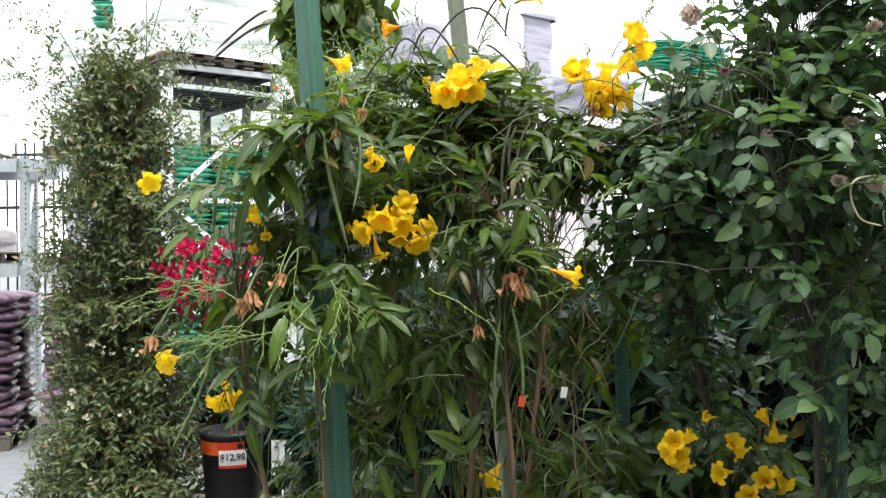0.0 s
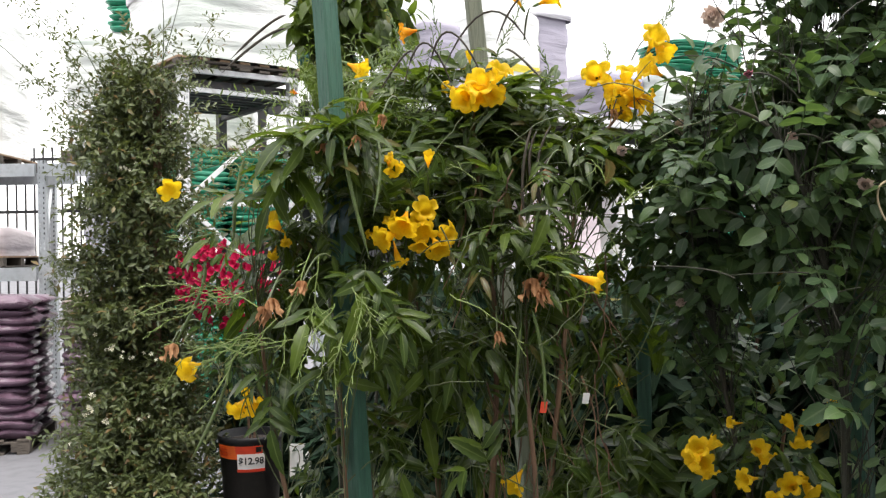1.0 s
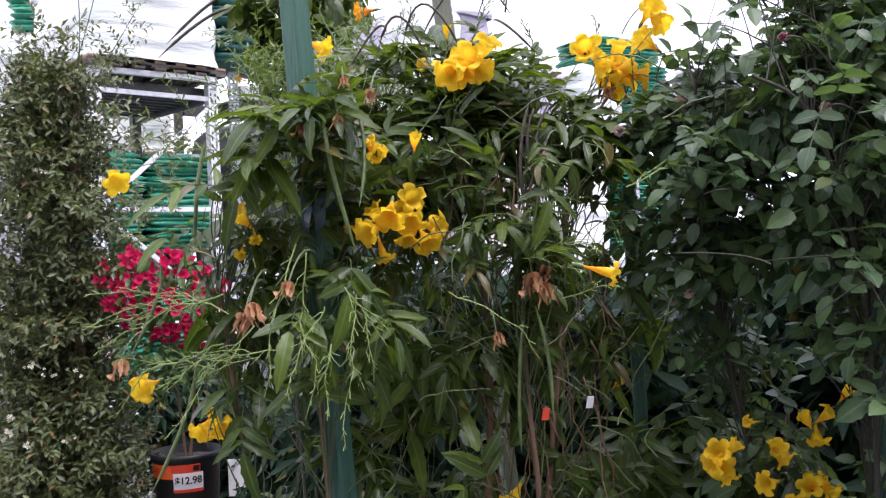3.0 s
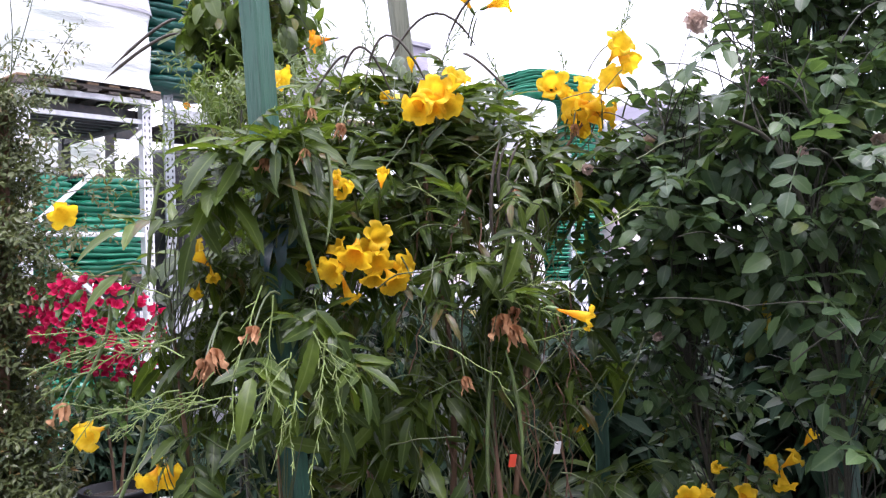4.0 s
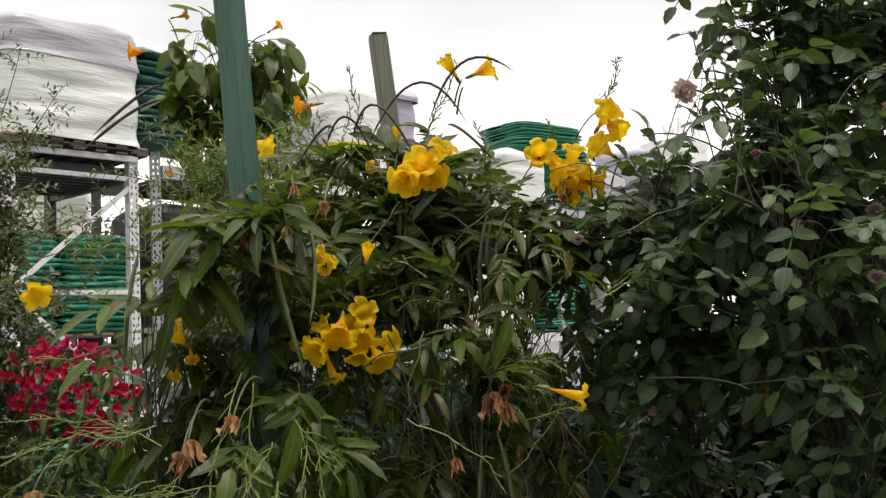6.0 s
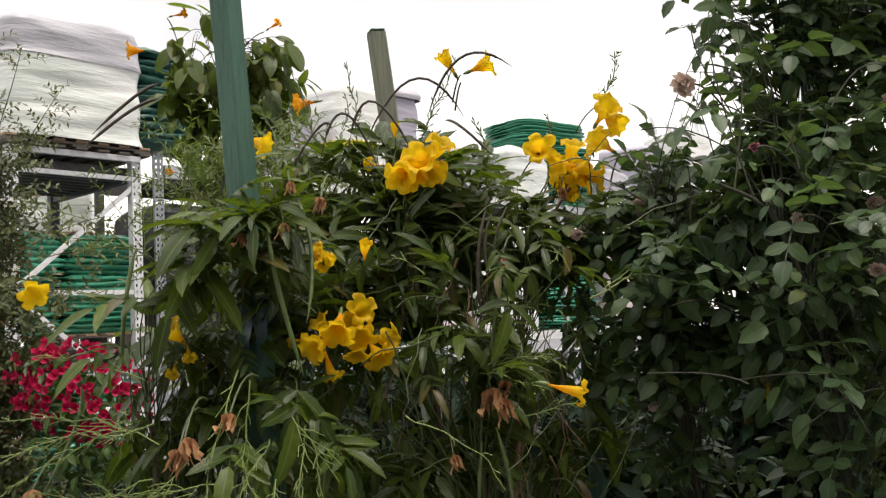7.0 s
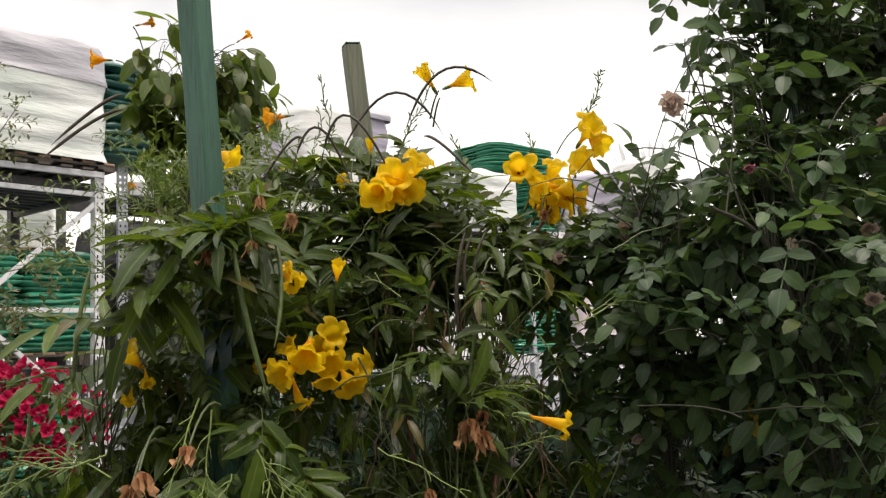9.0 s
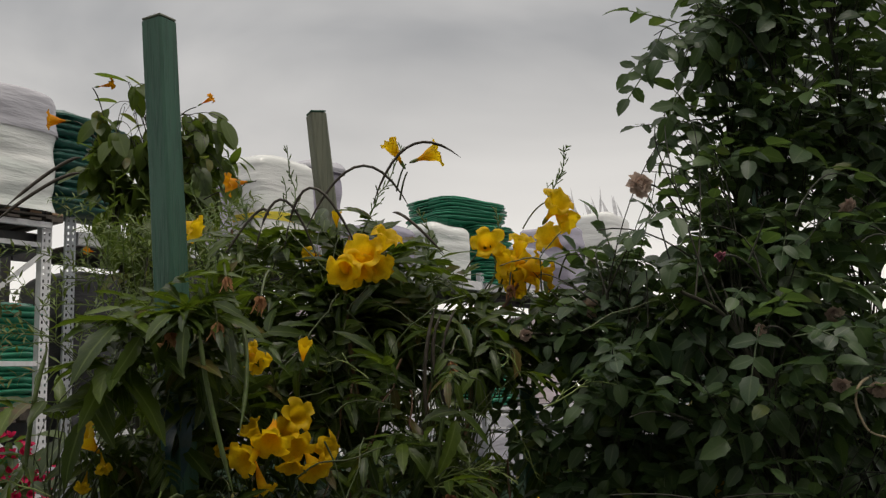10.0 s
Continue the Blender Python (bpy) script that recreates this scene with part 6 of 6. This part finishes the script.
for z, w, n in ((0.42, 0.32, 90), (0.62, 0.34, 110), (0.84, 0.31, 110), (1.06, 0.28, 105), (1.28, 0.28, 100), (1.50, 0.30, 95), (1.72, 0.29, 100), (1.94, 0.27, 96), (2.12, 0.22, 70), (2.28, 0.12, 30)):
    jas.shoots((-1.325, 3.6, z), (w, w, 0.13), int(n * 1.4), every=0.03, size=(0.95, 1.5), drop=(-0.1, 0.1), radius=0.0014, bare=0.35, hang=0.1, lift=0.02, out=0.35)
jas.shoots((-1.58, 3.5, 2.2), (0.17, 0.1, 0.2), 12, every=0.05, size=(0.7, 1), drop=(0.1, 0.4), radius=0.0014, bare=0.3, hang=0.0)
jas.shoots((-1.08, 3.5, 2.2), (0.2, 0.1, 0.2), 12, every=0.05, size=(0.7, 1), drop=(0.1, 0.4), radius=0.0014, bare=0.3, hang=0.0)
for a, e in (((-1.42, 3.5, 1.85), (-1.80, 3.42, 2.36)), ((-1.38, 3.5, 2.0), (-1.74, 3.42, 2.58)), ((-1.36, 3.5, 2.05), (-1.60, 3.45, 2.52)), ((-1.22, 3.5, 2.15), (-1.06, 3.42, 2.58)), ((-1.2, 3.5, 2.05), (-0.94, 3.42, 2.42)), ((-1.15, 3.5, 1.8), (-0.82, 3.4, 1.86)), ((-1.15, 3.5, 1.7), (-0.86, 3.4, 1.72)), ((-1.18, 3.5, 2.2), (-1.16, 3.42, 2.62)), ((-1.12, 3.45, 1.85), (-0.78, 3.4, 1.98))):
    pts = arc(a, e, 0.06, 9, 0.03)
    jas.stems.add(tube(pts, 0.0026, 0.0012, 5))
    jas.leaves_on(pts, 0.022, (0.7, 1.15), 0.0, 0.3)
bm = bmesh.new()
box(bm, (-0.015, -0.013, -0.72), (0.015, 0.013, 0.72), pose(-1.222, 3.545, 1.50, 0, 1, 12), 0.004)
part("support_stake", bm, M_BARK, jas_ob, "reddish brown wooden support stake")


def tiny_flowers(plant_ob, rows, seed, material, size):
    r = random.Random(seed)
    pieces = []
    for k in range(5):
        a = 2 * math.pi * k / 5
        pieces.append((blade(size, size * 0.6, 0.1, 0.1, 3, 0.6), aim((0, 0, 0), (math.cos(a), 0.5, math.sin(a)), (0, 1, 0))))
    me = welded("small_flower", *merge(pieces), material)
    inv = Matrix.Translation(plant_ob.location).inverted()
    for p in rows:
        ob = new("small_flower", me)
        ob.parent, ob.matrix_parent_inverse = plant_ob, inv
        ob.matrix_basis = aim(p, (r.uniform(-0.5, 0.5), -1, r.uniform(-0.3, 0.7)), (0, 0, 1), r.uniform(0.7, 1.3))


fr = random.Random(4)
spots = []
for k in range(26):
    z = fr.choice((fr.uniform(0.9, 1.25), fr.uniform(0.5, 2.2)))
    a = fr.uniform(-2.6, -0.5)
    w = 0.31 - 0.06 * max(0, z - 0.8)
    spots += [(-1.30 + w * math.cos(a) + fr.uniform(-0.025, 0.025), 3.6 + w * math.sin(a), z + fr.uniform(-0.02, 0.02)) for q in range(fr.choice((1, 3, 5)))]
tiny_flowers(jas_ob, spots, 5, M_WHITE_FLOWER, 0.0085)
jas.finish(0.012, 0.004, M_BARK, M_STEM)

# ---- white card behind the pot
card = thing("sign_card", (-0.70, 3.76, 0.467), "blank white plastic sign card on a thin peg", "sign")
bm = bmesh.new()
box(bm, (-0.745, 3.757, 0.565), (-0.655, 3.761, 0.712), None, 0.001)
part("card", bm, M_PAPER, card)
bm = bmesh.new()
box(bm, (-0.704, 3.7615, 0.467), (-0.696, 3.767, 0.68), None, 0.001)
part("peg", bm, M_PAPER, card)

# ---- bougainvillea in its pot on a bench ----
bench = thing("plant_bench", (-0.9, 3.55, 0), "low weathered slatted wooden plant bench", "bench")
for k in range(6):
    bm = bmesh.new()
    box(bm, (-1.35, 3.27 + k * 0.1, 0.44), (-0.45, 3.355 + k * 0.1, 0.465), None, 0.004)
    part("slat", bm, M_BENCH, bench)
for xx in (-1.3, -0.5):
    for yy in (3.3, 3.8):
        bm = bmesh.new()
        box(bm, (xx - 0.03, yy - 0.03, 0), (xx + 0.03, yy + 0.03, 0.437), None, 0.004)
        part("leg", bm, M_BENCH, bench)
boug_ob = thing("bougainvillea", (-0.86, 3.55, 0.468), "potted bougainvillea covered in magenta-red bracts", "potted plant")
boug = Plant(boug_ob, [cane((-0.86, 3.55, 0.74), [(-0.88, 3.54, 1.0), (-0.93, 3.52, 1.25), (-0.95, 3.5, 1.42)]), cane((-0.85, 3.55, 0.74), [(-0.82, 3.54, 1.0), (-0.80, 3.5, 1.2), (-0.78, 3.5, 1.36)])], BOUG_LEAVES, M_BOUG, 80, 91)
pot = nursery_pot(boug_ob, -0.86, 3.55, 0.468, 0.128, 0.335)
boug.shoots((-0.90, 3.5, 1.38), (0.24, 0.18, 0.17), 60, every=0.03, drop=(0.0, 0.2), bare=0.2)
boug.shoots((-0.90, 3.52, 1.18), (0.2, 0.16, 0.14), 40, every=0.03, drop=(0.0, 0.2), bare=0.2)
bl = blade(0.030, 0.034, 0.0, 0.4, 4, 0.62, 0.08)
pieces = [(bl, aim((0, 0, 0), (math.cos(a) * 0.8, 1, math.sin(a) * 0.8), (-math.cos(a), 0.3, -math.sin(a)))) for a in (0.4, 2.5, 4.6)]
bract = welded("bract_flower", *merge(pieces), M_BRACT)
BGINV = Matrix.Translation(boug_ob.location).inverted()
br = random.Random(19)
for k in range(250):
    while True:
        q = Vector((br.uniform(-1, 1), br.uniform(-1, 0.6), br.uniform(-1, 1)))
        if 0.55 < q.length < 1.05:
            break
    p = Vector((-0.885 + q.x * 0.235, 3.48 + q.y * 0.19, 1.385 + q.z * 0.165 - 0.05 * q.x))
    ob = new("bract_flower", bract)
    ob.parent, ob.matrix_parent_inverse = boug_ob, BGINV
    ob.matrix_basis = aim(p, q + Vector((br.uniform(-0.6, 0.6), -0.6, br.uniform(-0.4, 0.6))), (0, 0, 1), br.uniform(0.7, 1.15), br.uniform(0, 6))
boug.finish(0.006, 0.003, M_BARK, M_STEM)


def curved_label(name, a0, a1, z0, z1, r, material, parent, label, lift):
    """A printed label bent round the pot."""
    bm = bmesh.new()
    cols = []
    for i in range(13):
        a = radians(a0 + (a1 - a0) * i / 12)
        cols.append([bm.verts.new((-0.86 + (r + lift + t) * math.cos(a), 3.55 + (r + lift + t) * math.sin(a), z)) for z, t in ((z0, 0.0), (z1, 0.003))])
    for c, d in zip(cols, cols[1:]):
        bm.faces.new((c[0], d[0], d[1], c[1]))
    bmesh.ops.extrude_face_region(bm, geom=bm.faces[:])
    return part(name, bm, material, parent, label)


curved_label("orange_band", 204, 304, 0.720, 0.772, 0.120, M_ORANGE, pot, "orange printed label strip", 0.002)
curved_label("red_band", 255, 304, 0.742, 0.772, 0.120, M_RED_LABEL, pot, "red printed corner of the label", 0.0035)
curved_label("price_label", 259, 308, 0.675, 0.742, 0.120, M_PAPER, pot, "white price label with black figures", 0.0045)
curved_label("red_strip", 259, 308, 0.672, 0.684, 0.120, M_RED_LABEL, pot, "red strip under the price", 0.006)
for k in range(3):
    curved_label("printed_bar", 212 + 0, 238, 0.755 - k * 0.011, 0.759 - k * 0.011, 0.120, M_RED_LABEL, pot, "unreadable red print", 0.004)
curved_label("mark", 292, 302, 0.748, 0.768, 0.120, M_INK, pot, "black and white square mark", 0.005)
txt = bpy.data.curves.new("price_figures", "FONT")
txt.body = "$12.98"
txt.size = 0.036
txt.align_x, txt.align_y = "CENTER", "CENTER"
txt.extrude = 0.0008
txt.offset = 0.0008
tob = new("price_figures", txt)
an = radians(283.5)
tob.matrix_basis = Matrix.Translation((-0.86 + 0.1285 * math.cos(an), 3.55 + 0.1285 * math.sin(an), 0.714)) @ pose(0, 0, 0, 90, 0, 7)
bpy.context.view_layer.update()
figures = bpy.data.meshes.new_from_object(tob.evaluated_get(bpy.context.evaluated_depsgraph_get()))
for v in figures.vertices:
    w = tob.matrix_world @ v.co
    a = an + (v.co.x / 0.1285)
    v.co = Vector((-0.86 + (0.1272 + v.co.z) * math.cos(a), 3.55 + (0.1272 + v.co.z) * math.sin(a), w.z))
bpy.data.objects.remove(tob)
figures.materials.clear()
figures.materials.append(M_INK)
fob = place(new("price_figures", figures), pot)
tagged(fob, "black price figures")
